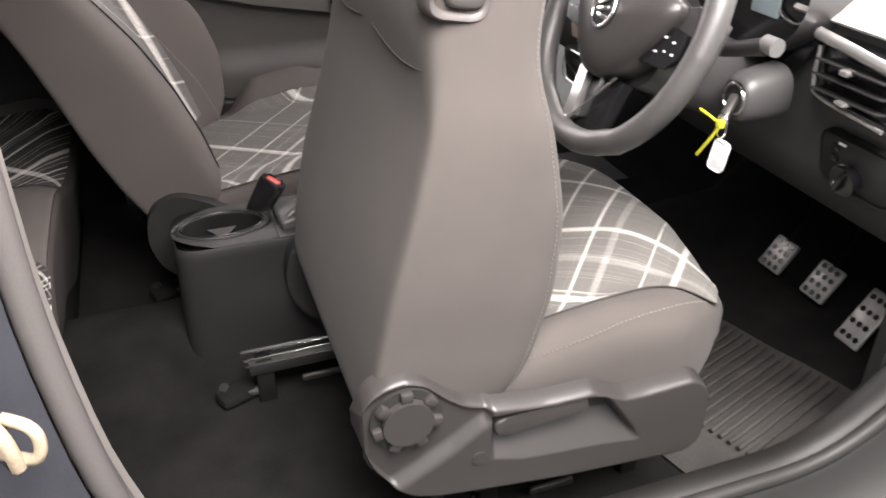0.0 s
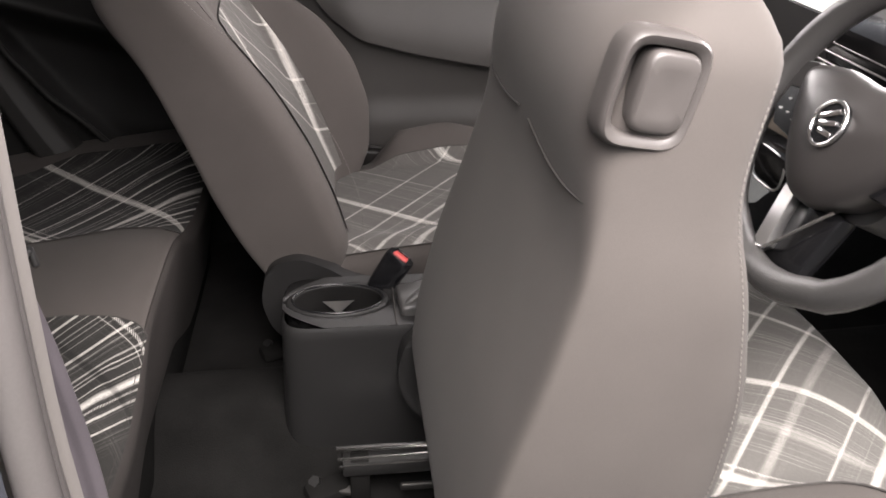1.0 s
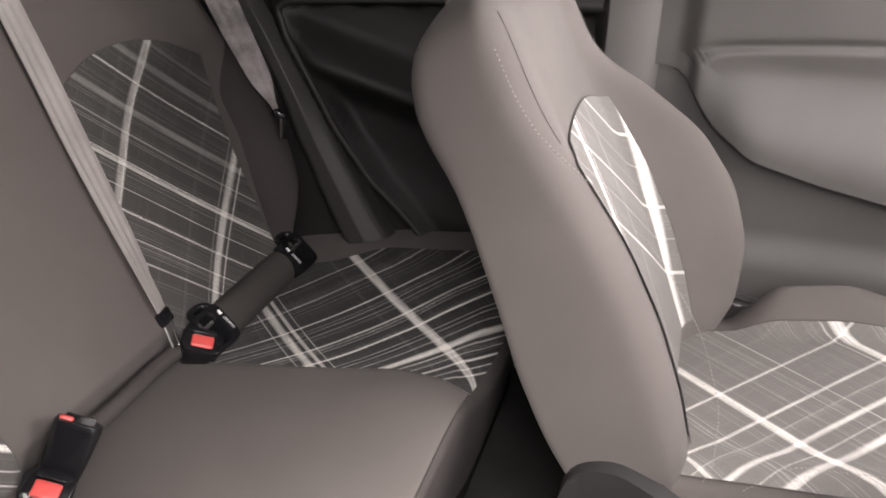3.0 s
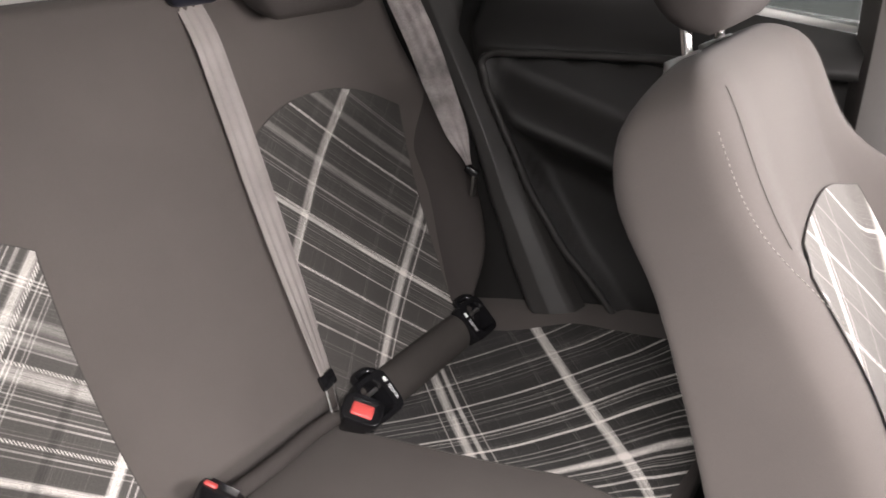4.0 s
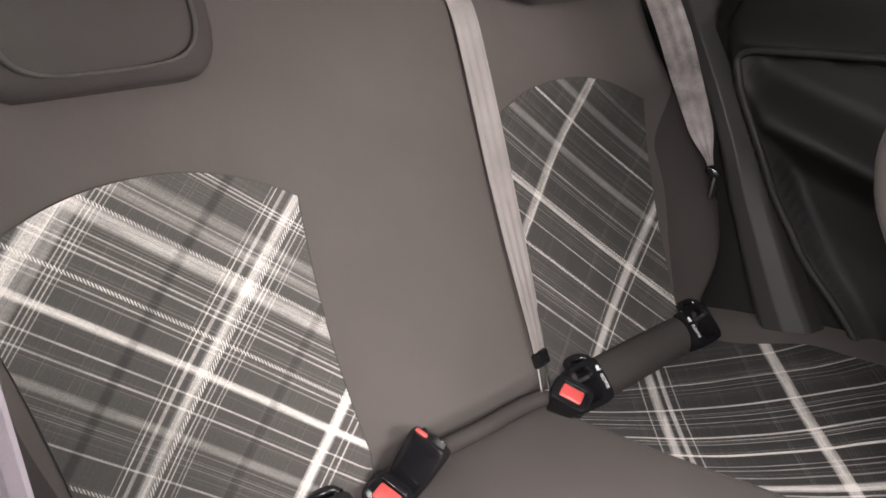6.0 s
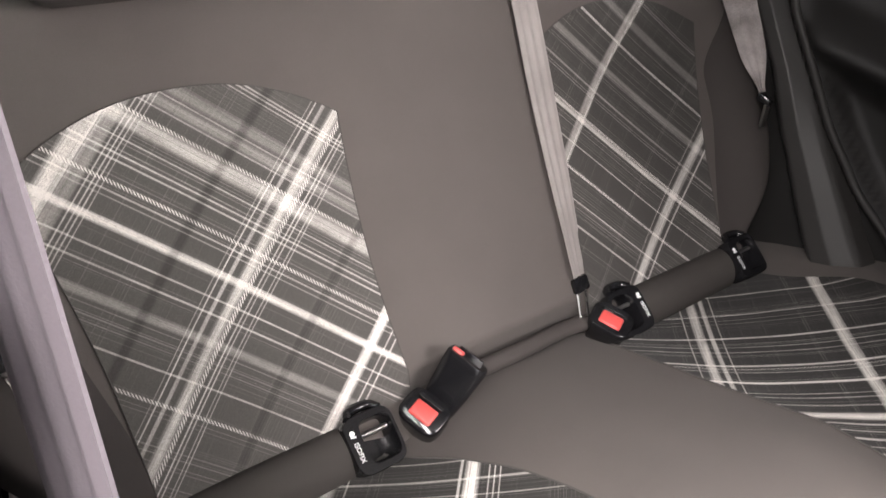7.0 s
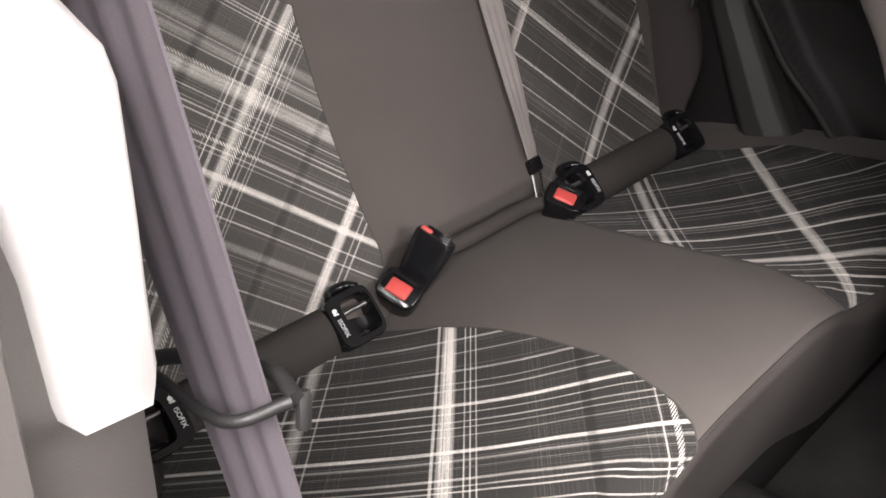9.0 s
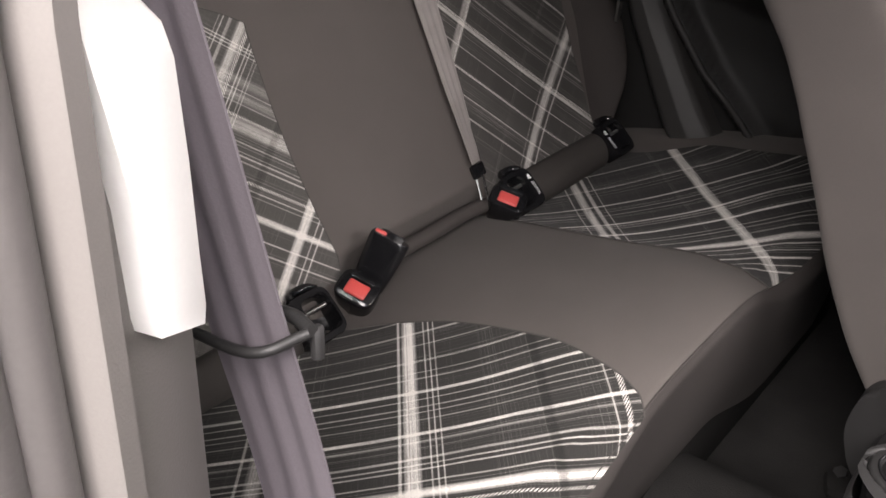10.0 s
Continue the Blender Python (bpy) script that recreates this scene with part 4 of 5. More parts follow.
        disc(bm, pose(kx + 0.087, y0 + sg * 0.040, kz - 0.070, 90, 0, 0), 0.010, 0.003, 20)
        part("screw_cap", bm, SHELL, cover)

    # base under the cushion and its two rails
    part("seat_pan", boxed((cushion_x + 0.24, yc, pz - 0.125), (0.42, 0.40, 0.05), 0.015), PLASTIC, seat)
    if handle:
        # tilt handle in the shoulder's side
        hx, hs = -0.055, 0.543
        hw = profile(hs)[0]
        m0 = Matrix.Translation(place(outer * (hw - 0.003), hx, hs)) @ pose(0, 0, 0, 0, lean, 0) @ pose(0, 0, 0, 0, 0, -8 * outer)

        def ring(g, d, dx=0.0, dz=0.0, gx=1.0):
            row = []
            for k in range(40):
                a = 2 * math.pi * k / 40
                c, e = math.cos(a), math.sin(a)
                row.append(m0 @ Vector((dx + math.copysign(abs(c) ** 0.45, c) * 0.0365 * g * gx, outer * d, dz + math.copysign(abs(e) ** 0.45, e) * 0.0425 * g)))
            return row
        bezel = part("tilt_handle", loft("tilt_handle", [ring(1.0, -0.012), ring(1.0, 0.004), ring(0.975, 0.009), ring(0.93, 0.011), ring(0.80, 0.009), ring(0.76, 0.006), ring(0.745, 0.0), ring(0.73, -0.010)]), SHELL_LIT, seat, "grey plastic seat tilt handle")
        part("handle_paddle", loft("handle_paddle", [ring(0.70, -0.008, 0.0075, 0.001, 0.86), ring(0.71, 0.006, 0.0065, 0.001, 0.86), ring(0.69, 0.010, 0.0065, 0.001, 0.86), ring(0.62, 0.0125, 0.0065, 0.001, 0.86), ring(0.40, 0.0115, 0.0065, 0.001, 0.8), ring(0.1, 0.0105, 0.0065, 0.001, 0.8)]), SHELL_LIT, bezel)
    return seat


driver = front_seat("front_chair", "grey cloth driver's seat tipped forward, checked cushion", 0.041, 0.268, 11.5, -0.365, -1, 0.018, PLAID_DRIVER, True, 0.028, 1.0, 0.985, 0.0, 0.034)
passenger = front_seat("front_chair", "grey cloth passenger seat leaning back, checked inserts", -0.176, 0.26, -25.5, 0.365, 1, -0.19, PLAID_PASSENGER, True, 0.0, 1.45, 1.0, 0.010, inner=0.45)


def seat_rail(y, x0, x1, z):
    r = thing("seat_rail", "bright steel seat rail bolted to the carpeted floor", "seat rail", "seat rails")
    part("channel", boxed(((x0 + x1) / 2, y + 0.010, z), (x1 - x0, 0.009, 0.008), 0.002), CHROME, r)
    part("channel", boxed(((x0 + x1) / 2 + 0.002, y - 0.006, z - 0.006), (x1 - x0, 0.004, 0.006), 0.001), CHROME, r)
    part("channel", boxed(((x0 + x1) / 2 + 0.004, y - 0.015, z - 0.012), (x1 - x0, 0.003, 0.005), 0.001), CHROME, r)
    part("rail_body", boxed(((x0 + x1) / 2 + 0.01, y, z - 0.020), (x1 - x0, 0.034, 0.022), 0.003), PLASTIC, r)
    part("lock_bar", boxed((x0 + 0.13, y - 0.022, z - 0.052), (0.070, 0.008, 0.012), 0.003), STEEL, r)
    for x in (x0 + 0.035, x1 - 0.03):
        part("foot", boxed((x, y, (z - 0.03 + 0.03) / 2 + 0.01), (0.03, 0.024, z - 0.035), 0.004), CARPET, r)
    part("bracket", boxed((x0 - 0.015, y + 0.012, 0.047), (0.07, 0.045, 0.022), 0.010, (0, 0, 20)), CARPET, r)
    bm = bmesh.new()
    disc(bm, pose(x0 - 0.034, y + 0.020, 0.056, 20, -20, 0), 0.010, 0.012, 6)
    part("bolt", bm, PLASTIC, r)
    part("tab", boxed((x0 + 0.012, y + 0.004, 0.052), (0.036, 0.016, 0.008), 0.002, (0, 0, -12)), STEEL, r)
    return r


seat_rail(-0.185, -0.145, 0.42, 0.130)
seat_rail(-0.54, 0.12, 0.42, 0.120)
seat_rail(0.19, -0.24, 0.24, 0.125)
seat_rail(0.54, -0.24, 0.24, 0.120)


# ---- rear bench ----
def cushion_z(x, y):
    """The top of the rear cushion."""
    z = table(x, [-0.90, -0.83, -0.70, -0.60, -0.50, -0.44, -0.41], [0.275, 0.290, 0.305, 0.315, 0.328, 0.330, 0.326])
    z += 0.0022 * noise.noise(Vector((x * 7, y * 7, 1.0)))
    z += 0.016 * math.exp(-((y - 0.02) / 0.16) ** 4) - 0.010 * math.exp(-((abs(y) - 0.32) / 0.14) ** 2) + 0.012 * smoothstep(0.50, 0.58, abs(y))
    return z


def nose(y):
    """The roundness of the cushion's front edge."""
    return 0.016 + 0.022 * smoothstep(0.11, 0.24, abs(y))


def front_x(y):
    return -0.398 + 0.012 * smoothstep(0.1, 0.35, abs(y)) - 0.03 * smoothstep(0.5, 0.64, abs(y))


bench = thing("rear_bench", "grey cloth rear bench seat with checked cloth fields", "rear seat")


def bench_point(y, t, lift=0.0):
    """t 0..1: from the back edge forwards over the top; 1..1.4 down the front face."""
    fx, NOSE = front_x(y), nose(y)
    if t <= 1:
        x = -0.90 + (fx - NOSE + 0.90) * t
        return Vector((x, y, cushion_z(min(x, -0.41), y) + lift))
    zt = cushion_z(-0.41, y)
    q = (t - 1) / 0.4
    if q < 0.35:
        a = q / 0.35 * math.pi / 2
        return Vector((fx - NOSE + (NOSE + lift) * math.sin(a), y, zt - NOSE + (NOSE + lift) * math.cos(a)))
    r = (q - 0.35) / 0.65
    return Vector((fx + lift - 0.045 * r, y, zt - NOSE - (zt - NOSE - 0.06) * r))


part("cushion", sheet("cushion", lambda u, v: bench_point(-0.64 + 1.28 * u, 1.4 * v), 96, 60, -0.02), CLOTH, bench)


def strip_insert(name, left, right, t0, t1, mat):
    """A checked field between two edges y(t), laid on the cushion."""
    def fn(u, v):
        t = t0 + (t1 - t0) * v
        y = left(t) + (right(t) - left(t)) * u
        return bench_point(y, t, 0.0028)

    def uvs(p):
        down = max(0.0, cushion_z(-0.41, p.y) - p.z) if p.x > -0.45 else 0.0
        return (p.x + down * 0.85, p.y)

    return part(name, sheet(name, fn, 30, 56, 0, uvs), mat, bench, "checked cloth seat field"), fn


def t_of(x):
    return (x + 0.90) / (-0.415 + 0.90)


kr = [t_of(x) for x in (-0.81, -0.775, -0.743, -0.673, -0.617, -0.534, -0.45, -0.41)] + [1.18, 1.33]
yr = [-0.215, -0.190, -0.161, -0.124, -0.108, -0.096, -0.106, -0.120, -0.150, -0.20]
kl = [t_of(x) for x in (-0.81, -0.77, -0.72, -0.65, -0.586, -0.50, -0.43, -0.41)] + [1.18, 1.33]
yl = [0.142, 0.148, 0.153, 0.162, 0.174, 0.188, 0.180, 0.168, 0.185, 0.22]
fr, fn_r = strip_insert("seat_field", lambda t: -0.55 + 0.06 * smoothstep(0.5, 0.25, t), lambda t: eased(t, kr, yr, 0.03), t_of(-0.81), 1.09, PLAID_CUSHION_R_SHADED)
fl, fn_l = strip_insert("seat_field", lambda t: eased(t, kl, yl, 0.03), lambda t: 0.558 - 0.06 * smoothstep(0.55, 0.20, t), t_of(-0.81), 1.075, PLAID_CUSHION_L_SHADED)
for fn, u in ((fn_r, 1), (fn_l, 0)):
    part("field_seam", tube("field_seam", [fn(u, v) for v in np.linspace(0, 1, 50)], 0.0010, 5, 0), SEAM, bench)
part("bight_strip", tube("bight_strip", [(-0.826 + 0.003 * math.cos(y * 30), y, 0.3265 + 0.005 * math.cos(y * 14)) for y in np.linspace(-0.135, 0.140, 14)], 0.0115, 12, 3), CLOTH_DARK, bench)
# Black tube set in the crease to stand for the shade there.
part("bight_shade", tube("bight_shade", [(-0.872, y, 0.335) for y in np.linspace(-0.16, 0.16, 8)], 0.016, 8, 2), CARPET, bench)
# Darker cloth on the front face, mainly to carry its shade.
part("shaded_front_panel", sheet("shaded_front_panel", lambda u, v: bench_point(-0.62 + 1.24 * u, 1.07 + 0.32 * v, 0.002), 80, 24), CLOTH_DARK, bench, "cloth front of the cushion, shade in its dark colour")
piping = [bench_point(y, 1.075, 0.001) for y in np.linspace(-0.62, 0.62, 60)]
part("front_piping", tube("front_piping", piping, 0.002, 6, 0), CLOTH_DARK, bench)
part("bench_base", boxed((-0.62, 0, 0.11), (0.38, 1.22, 0.18), 0.02), CARPET, bench)

# backrest
SLOPE = math.tan(radians(24.6))


def back_width(z):
    return eased(z, [0.25, 0.34, 0.37, 0.427, 0.486, 0.535, 0.604, 0.68, 0.75, 0.87], [0.50, 0.515, 0.545, 0.590, 0.612, 0.610, 0.595, 0.588, 0.585, 0.585], 0.02)


def back_point(y, z, lift=0.0):
    dish = -0.012 * math.exp(-(((abs(y) - 0.32) / 0.13) ** 2)) * smoothstep(0.75, 0.6, z) + 0.006 * math.exp(-((y - 0.01) / 0.13) ** 4)
    wide = back_width(z)
    side = 0.030 * smoothstep(0.47, 0.56, abs(y)) * smoothstep(0.80, 0.55, z) - 0.045 * smoothstep(wide - 0.040, wide + 0.004, abs(y)) ** 2
    roll = (-1.0 * max(0.0, 0.362 - z) if z > 0.315 else -0.047) * smoothstep(0.17, 0.13, abs(y))
    if z > 0.855:
        roll = -0.02 * ((z - 0.855) / 0.02) ** 2
    n = lift + dish + side + roll + 0.0022 * noise.noise(Vector((y * 6, z * 6, 3.0)))
    return Vector((-0.873 - (z - 0.433) * SLOPE + n * 0.909, y, z + n * 0.416))


back = bench


def back_sheet(u, v):
    z = 0.255 + 0.620 * v
    y = -back_width(z) + 2 * back_width(z) * u
    return back_point(y, z)


part("back_cover", sheet("back_cover", back_sheet, 150, 110, 0.05), CLOTH, back)


def back_field(sign, arch, mat):
    lo, hi = 0.335, arch
    def fn(u, v):
        a = 0.148 + (0.350 if sign < 0 else 0.345) * u
        edge = abs(2 * u - 1)
        top = hi - 0.052 * edge ** 2.2
        inner = 0.010 * math.sin(v * math.pi)
        z = lo + (top - lo) * v
        a += (-0.045 * (1 - v) if u > 0.5 else 0.0) * (2 * u - 1) + inner * (1 - 2 * u)
        return back_point(sign * a, z, 0.0025)
    ob = part("back_field", sheet("back_field", fn, 40, 40, 0, lambda p: (p.y, p.z / 0.909)), mat, back, "checked cloth field")
    rim = [fn(0, v) for v in np.linspace(0, 1, 24)] + [fn(u, 1) for u in np.linspace(0, 1, 24)] + [fn(1, v) for v in np.linspace(1, 0, 24)]
    part("field_seam", tube("field_seam", rim, 0.0006, 5, 0), SEAM, back)


for sign in (-1, 1):
    def bolster(u, v):
        z = 0.29 + 0.43 * v
        inner = 0.490 + 0.095 * smoothstep(0.58, 0.72, z) - 0.04 * smoothstep(0.55, 0.34, z)
        return back_point(sign * (inner + (back_width(z) - inner) * u), z, 0.003 * math.sin(math.pi * min(1.0, u * 1.2)) + 0.0015)
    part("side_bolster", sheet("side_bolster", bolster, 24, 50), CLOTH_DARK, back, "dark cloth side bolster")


back_field(-1, 0.697, PLAID_BACK_R)
back_field(1, 0.712, PLAID_BACK_L)


def rear_head_restraint(y, foot):
    rows = []
    for q in np.linspace(0, math.pi, 22):
        t = 0.5 - 0.5 * math.cos(q)
        r = max(0.03, 1 - abs(2 * t - 1) ** 3.4) ** 0.5
        z = foot + 0.17 * t
        row = []
        for k in range(36):
            a = 2 * math.pi * k / 36
            c, d = math.cos(a), math.sin(a)
            w = math.copysign(abs(c) ** 0.45, c) * 0.118 * (0.66 + 0.34 * r)
            n = 0.045 + math.copysign(abs(d) ** 0.5, d) * 0.045 * (0.06 + 0.94 * r)
            row.append(Vector((-0.873 - (z - 0.433) * SLOPE + n, y + w, z)))
        rows.append(row)
    ob = part("head_restraint", loft("head_restraint", rows), CLOTH_DARK, back, "dark cloth head restraint")
    ring = []
    for k in range(40):
        a = 2 * math.pi * k / 40
        c, d = math.cos(a), math.sin(a)
        z = foot + 0.090 + math.copysign(abs(d) ** 0.5, d) * 0.066
        ring.append(Vector((-0.873 - (z - 0.433) * SLOPE + 0.0905, y + math.copysign(abs(c) ** 0.5, c) * 0.092, z)))
    part("piping", tube("piping", ring, 0.0022, 6, 0, True), SEAM, ob)
    for w in (-0.05, 0.05):
        part("post", tube("post", [(-1.062, y + w, foot + 0.01), (-1.078, y + w, foot + 0.06)], 0.006, 8, 2), CHROME, ob)


rear_head_restraint(-0.335, 0.788)
rear_head_restraint(0.345, 0.822)


# bolsters with child seat anchors along the foot of the backrest
def anchor_roll(y0, y1, z):
    r = thing("anchor_cover", "dark cloth roll between two child seat anchors", "seat trim", "anchor covers")
    rows = []
    for t in np.linspace(0, 1, 12):
        y = y0 + (y1 - y0) * t
        rows.append([(-0.822 + 0.029 * math.cos(a), y, z + 0.033 * math.sin(a)) for a in np.linspace(0, 2 * math.pi, 25)[:-1]])
    part("roll", loft("roll", rows), CLOTH_ROLL, r)
    for y, sg in ((y0, -1), (y1, 1)):
        n = Vector((0.71, 0, 0.70))
        xdir = Vector((0.70, 0, -0.71))
        ydir = n.cross(xdir)
        m = Matrix.Translation(Vector((-0.822, y + sg * 0.029, z)) + n * 0.036) @ Matrix((xdir, ydir, n)).transposed().to_4x4()

        def frame_ring(hx, hy, d, off=0.0):
            return [m @ Vector((math.copysign(abs(math.cos(a)) ** 0.4, math.cos(a)) * hx, off + math.copysign(abs(math.sin(a)) ** 0.4, math.sin(a)) * hy, d)) for a in np.linspace(0, 2 * math.pi, 33)[:-1]]
        o = sg * 0.007 * (1 if ydir.y > 0 else -1)
        clip = part("anchor_frame", loft("anchor_frame", [frame_ring(0.026, 0.026, -0.050), frame_ring(0.033, 0.031, -0.030), frame_ring(0.034, 0.032, -0.004), frame_ring(0.033, 0.031, 0.0), frame_ring(0.0255, 0.0205, 0.0, o), frame_ring(0.0245, 0.0195, -0.003, o), frame_ring(0.022, 0.018, -0.034, o)]), GLOSSY, r, "black plastic anchor guide")
        part("guide_bar", tube("guide_bar", [m @ Vector((-0.010, o - 0.018, -0.012)), m @ Vector((-0.010, o + 0.018, -0.012))], 0.003, 8, 0), STEEL, clip)
        part("guide_flap", tube("guide_flap", [m @ Vector((-0.031, -0.020, -0.004)), m @ Vector((-0.040, -0.012, -0.012)), m @ Vector((-0.040, 0.012, -0.012)), m @ Vector((-0.031, 0.020, -0.004))], 0.006, 8, 3), GLOSSY, clip)
        ml = m @ pose(0.006, -o * 3.3, 0.0012)
        lettering("lettering", "ISOFIX", 0.0078, ml, WHITE, clip)
        bm = bmesh.new()
        disc(bm, m @ pose(-0.016, -o * 3.3, 0.0010), 0.0030, 0.0006, 16)
        part("child_seat_mark", bm, WHITE, clip)
        part("child_seat_mark", tube("child_seat_mark", [m @ Vector((-0.0125, -o * 3.3 - 0.003, 0.001)), m @ Vector((-0.0115, -o * 3.3 + 0.003, 0.001))], 0.0012, 6, 0), WHITE, clip)
    return r


anchor_roll(-0.450, -0.255, 0.302)
anchor_roll(0.222, 0.432, 0.312)


# buckles
def buckle(label, where, out, wide, size, button=0.46, span=0.54, shift=0.0):
    """A buckle whose button looks along out; wide: the way of its broad side. size: length, breadth, thickness."""
    b = thing("buckle", label, "seat belt buckle", "buckles")
    ax = Vector(out).normalized()
    ay = Vector(wide)
    ay = (ay - ax * ay.dot(ax)).normalized()
    m = Matrix.Translation(where) @ Matrix((ax, ay, ax.cross(ay))).transposed().to_4x4()

    def piece(name, centre, dims, bevel, mat, label=""):
        bm = boxed(centre, dims, bevel, seg=3)
        bmesh.ops.transform(bm, matrix=m, verts=bm.verts)
        return part(name, bm, mat, b, label)

    ln, br, th = size
    rows = []
    for q, g in ((-0.5, 0.70), (-0.47, 0.80), (-0.1, 0.92), (0.35, 1.0), (0.46, 1.0), (0.50, 0.93)):
        rows.append([m @ Vector((q * ln, g * br / 2 * math.copysign(abs(math.cos(a)) ** 0.55, math.cos(a)), g * th / 2 * math.copysign(abs(math.sin(a)) ** 0.55, math.sin(a)))) for a in np.linspace(0, 2 * math.pi, 25)[:-1]])
    part("body", loft("body", rows), GLOSSY, b)
    piece("release_button", (ln / 2 - 0.001, shift * br, -th * 0.06), (0.008, br * span, th * button), 0.003, RED, "red release button")
    piece("slot", (ln / 2 + 0.0015, 0, th * 0.27), (0.006, br * 0.62, th * 0.12), 0.0008, GLOSSY)
    piece("stalk", (-ln / 2 - 0.018, 0, 0), (0.045, br * 0.6, 0.006), 0.002, BELT)
    return b


buckle("black buckle with a red button, tucked into the rear seat", (-0.808, -0.152, 0.312), (0.45, -0.25, 0.86), (0.9, 0.3, -0.3), (0.052, 0.056, 0.046))
buckle("black buckle with a red button, tucked into the rear seat", (-0.806, 0.156, 0.318), (0.45, -0.20, 0.86), (0.9, 0.45, -0.3), (0.052, 0.058, 0.044))
buckle("grey-black centre buckle leaning against the rear backrest", (-0.802, -0.114, 0.349), (0.22, 0.46, 0.84), (0.75, 0.30, -0.4), (0.076, 0.054, 0.024), 0.36, 0.30, -0.27)
buckle("black buckle with a red button beside the passenger seat", (-0.055, 0.028, 0.306), (0.53, 0.0, 0.85), (0.9, -0.5, -0.5), (0.090, 0.048, 0.034))

# rear belts
belt = thing("centre_belt", "pale grey centre belt hanging over the rear backrest", "seat belt", "belts")
cb = [back_point(0.167 - 0.031 * t, 0.872 - 0.485 * t, 0.006 + 0.004 * math.sin(t * 3.1)) for t in np.linspace(0, 1, 9)]
part("webbing", ribbon("webbing", cb, 0.043, [(0, 1, 0)] * 5 + [(-0.1, 1, 0), (-0.2, 0.95, 0), (-0.35, 0.9, 0), (-0.5, 0.9, 0)]), BELT_PALE, belt)
part("tongue", boxed((-0.842, 0.136, 0.378), (0.010, 0.030, 0.022), 0.004, (0, -24, 8)), GLOSSY, belt)
part("latch_plate", tube("latch_plate", [(-0.838, 0.126, 0.372), (-0.826, 0.124, 0.338), (-0.824, 0.136, 0.336), (-0.836, 0.140, 0.372)], 0.0022, 6, 0, True), CHROME, belt)
part("shoulder_guide", boxed((-1.058, 0.166, 0.871), (0.044, 0.076, 0.040), 0.011, (0, 22, 0), 3), GUIDE, belt, "dark belt guide")

lbelt = thing("left_belt", "pale grey rear belt hanging beside the side panel", "seat belt", "belts")
part("webbing", ribbon("webbing", [(-1.06, 0.550, 0.93), (-1.020, 0.550, 0.850), (-0.971, 0.551, 0.766), (-0.936, 0.553, 0.690), (-0.906, 0.550, 0.634), (-0.884, 0.545, 0.596), (-0.866, 0.540, 0.566)],
     lambda t: 0.050 - 0.012 * smoothstep(0.35, 0.80, t) - 0.028 * smoothstep(0.70, 1.0, t), [(0.95, 0.25, 0.1), (0.93, 0.30, 0.1), (0.86, 0.45, 0.15), (0.80, 0.55, 0.2), (0.74, 0.64, 0.2), (0.66, 0.7, 0.2), (0.60, 0.75, 0.2)]), BELT_WORN, lbelt)
part("tongue", boxed((-0.860, 0.540, 0.556), (0.026, 0.016, 0.014), 0.005, (0, 30, 20)), GLOSSY, lbelt)
part("latch_plate", boxed((-0.856, 0.540, 0.532), (0.005, 0.012, 0.038), 0.001, (0, 6, 0)), STEEL, lbelt)
rbelt = thing("right_belt", "grey rear belt hanging beside the side panel", "seat belt", "belts")
part("webbing", ribbon("webbing", [(-1.02, -0.568, 0.90), (-0.95, -0.560, 0.75), (-0.885, -0.545, 0.57), (-0.868, -0.542, 0.46), (-0.865, -0.557, 0.39), (-0.865, -0.590, 0.28)],
     lambda t: 0.046 - 0.028 * smoothstep(0.55, 1.0, t), [(0.2, 1, 0), (0.35, 0.95, 0), (0.3, 0.95, 0), (0.4, 0.9, 0), (0.6, 0.8, 0), (0.7, 0.7, 0)]), BELT_PALE, rbelt)
part("tongue", boxed((-0.868, -0.535, 0.527), (0.014, 0.042, 0.018), 0.005, (0, -24, 0)), GLOSSY, rbelt)
part("latch_plate", tube("latch_plate", [(-0.858, -0.546, 0.518), (-0.857, -0.534, 0.478), (-0.857, -0.526, 0.482), (-0.858, -0.522, 0.510)], 0.0020, 6, 0, True), CHROME, rbelt)

# driver's belt at the middle pillar
dbelt = thing("driver_belt", "dark grey driver's belt hanging at the middle pillar", "seat belt", "belts")
part("webbing", ribbon("webbing", [(-0.446, -0.575, 1.15), (-0.414, -0.563, 0.90), (-0.382, -0.561, 0.70), (-0.364, -0.560, 0.57), (-0.352, -0.572, 0.42), (-0.350, -0.620, 0.22)], 0.046, [(0.97, 0.26, 0)] * 5 + [(1, 0, 0)]), BELT, dbelt)
guide = part("belt_guide", tube("belt_guide", [(-0.433, -0.577, 0.673), (-0.412, -0.562, 0.680), (-0.372, -0.546, 0.686), (-0.350, -0.548, 0.687)], lambda t: 0.0038 - 0.0006 * t, 10, 5), PLASTIC, dbelt, "black plastic belt guide")
part("guide_inner", tube("guide_inner", [(-0.433, -0.580, 0.673), (-0.412, -0.576, 0.678), (-0.362, -0.572, 0.684), (-0.350, -0.550, 0.687)], 0.0026, 10, 5), PLASTIC, guide)
part("guide_mount", boxed((-0.432, -0.600, 0.674), (0.012, 0.045, 0.012), 0.004), PLASTIC, guide)
part("guide_clip", boxed((-0.350, -0.546, 0.680), (0.005, 0.006, 0.016), 0.002, (-20, -18, 0)), PLASTIC, guide)


# ---- centre console ----
console = thing("centre_console", "black plastic centre console with an oval cup holder", "console")
console.location = (0, -0.008, 0.008)


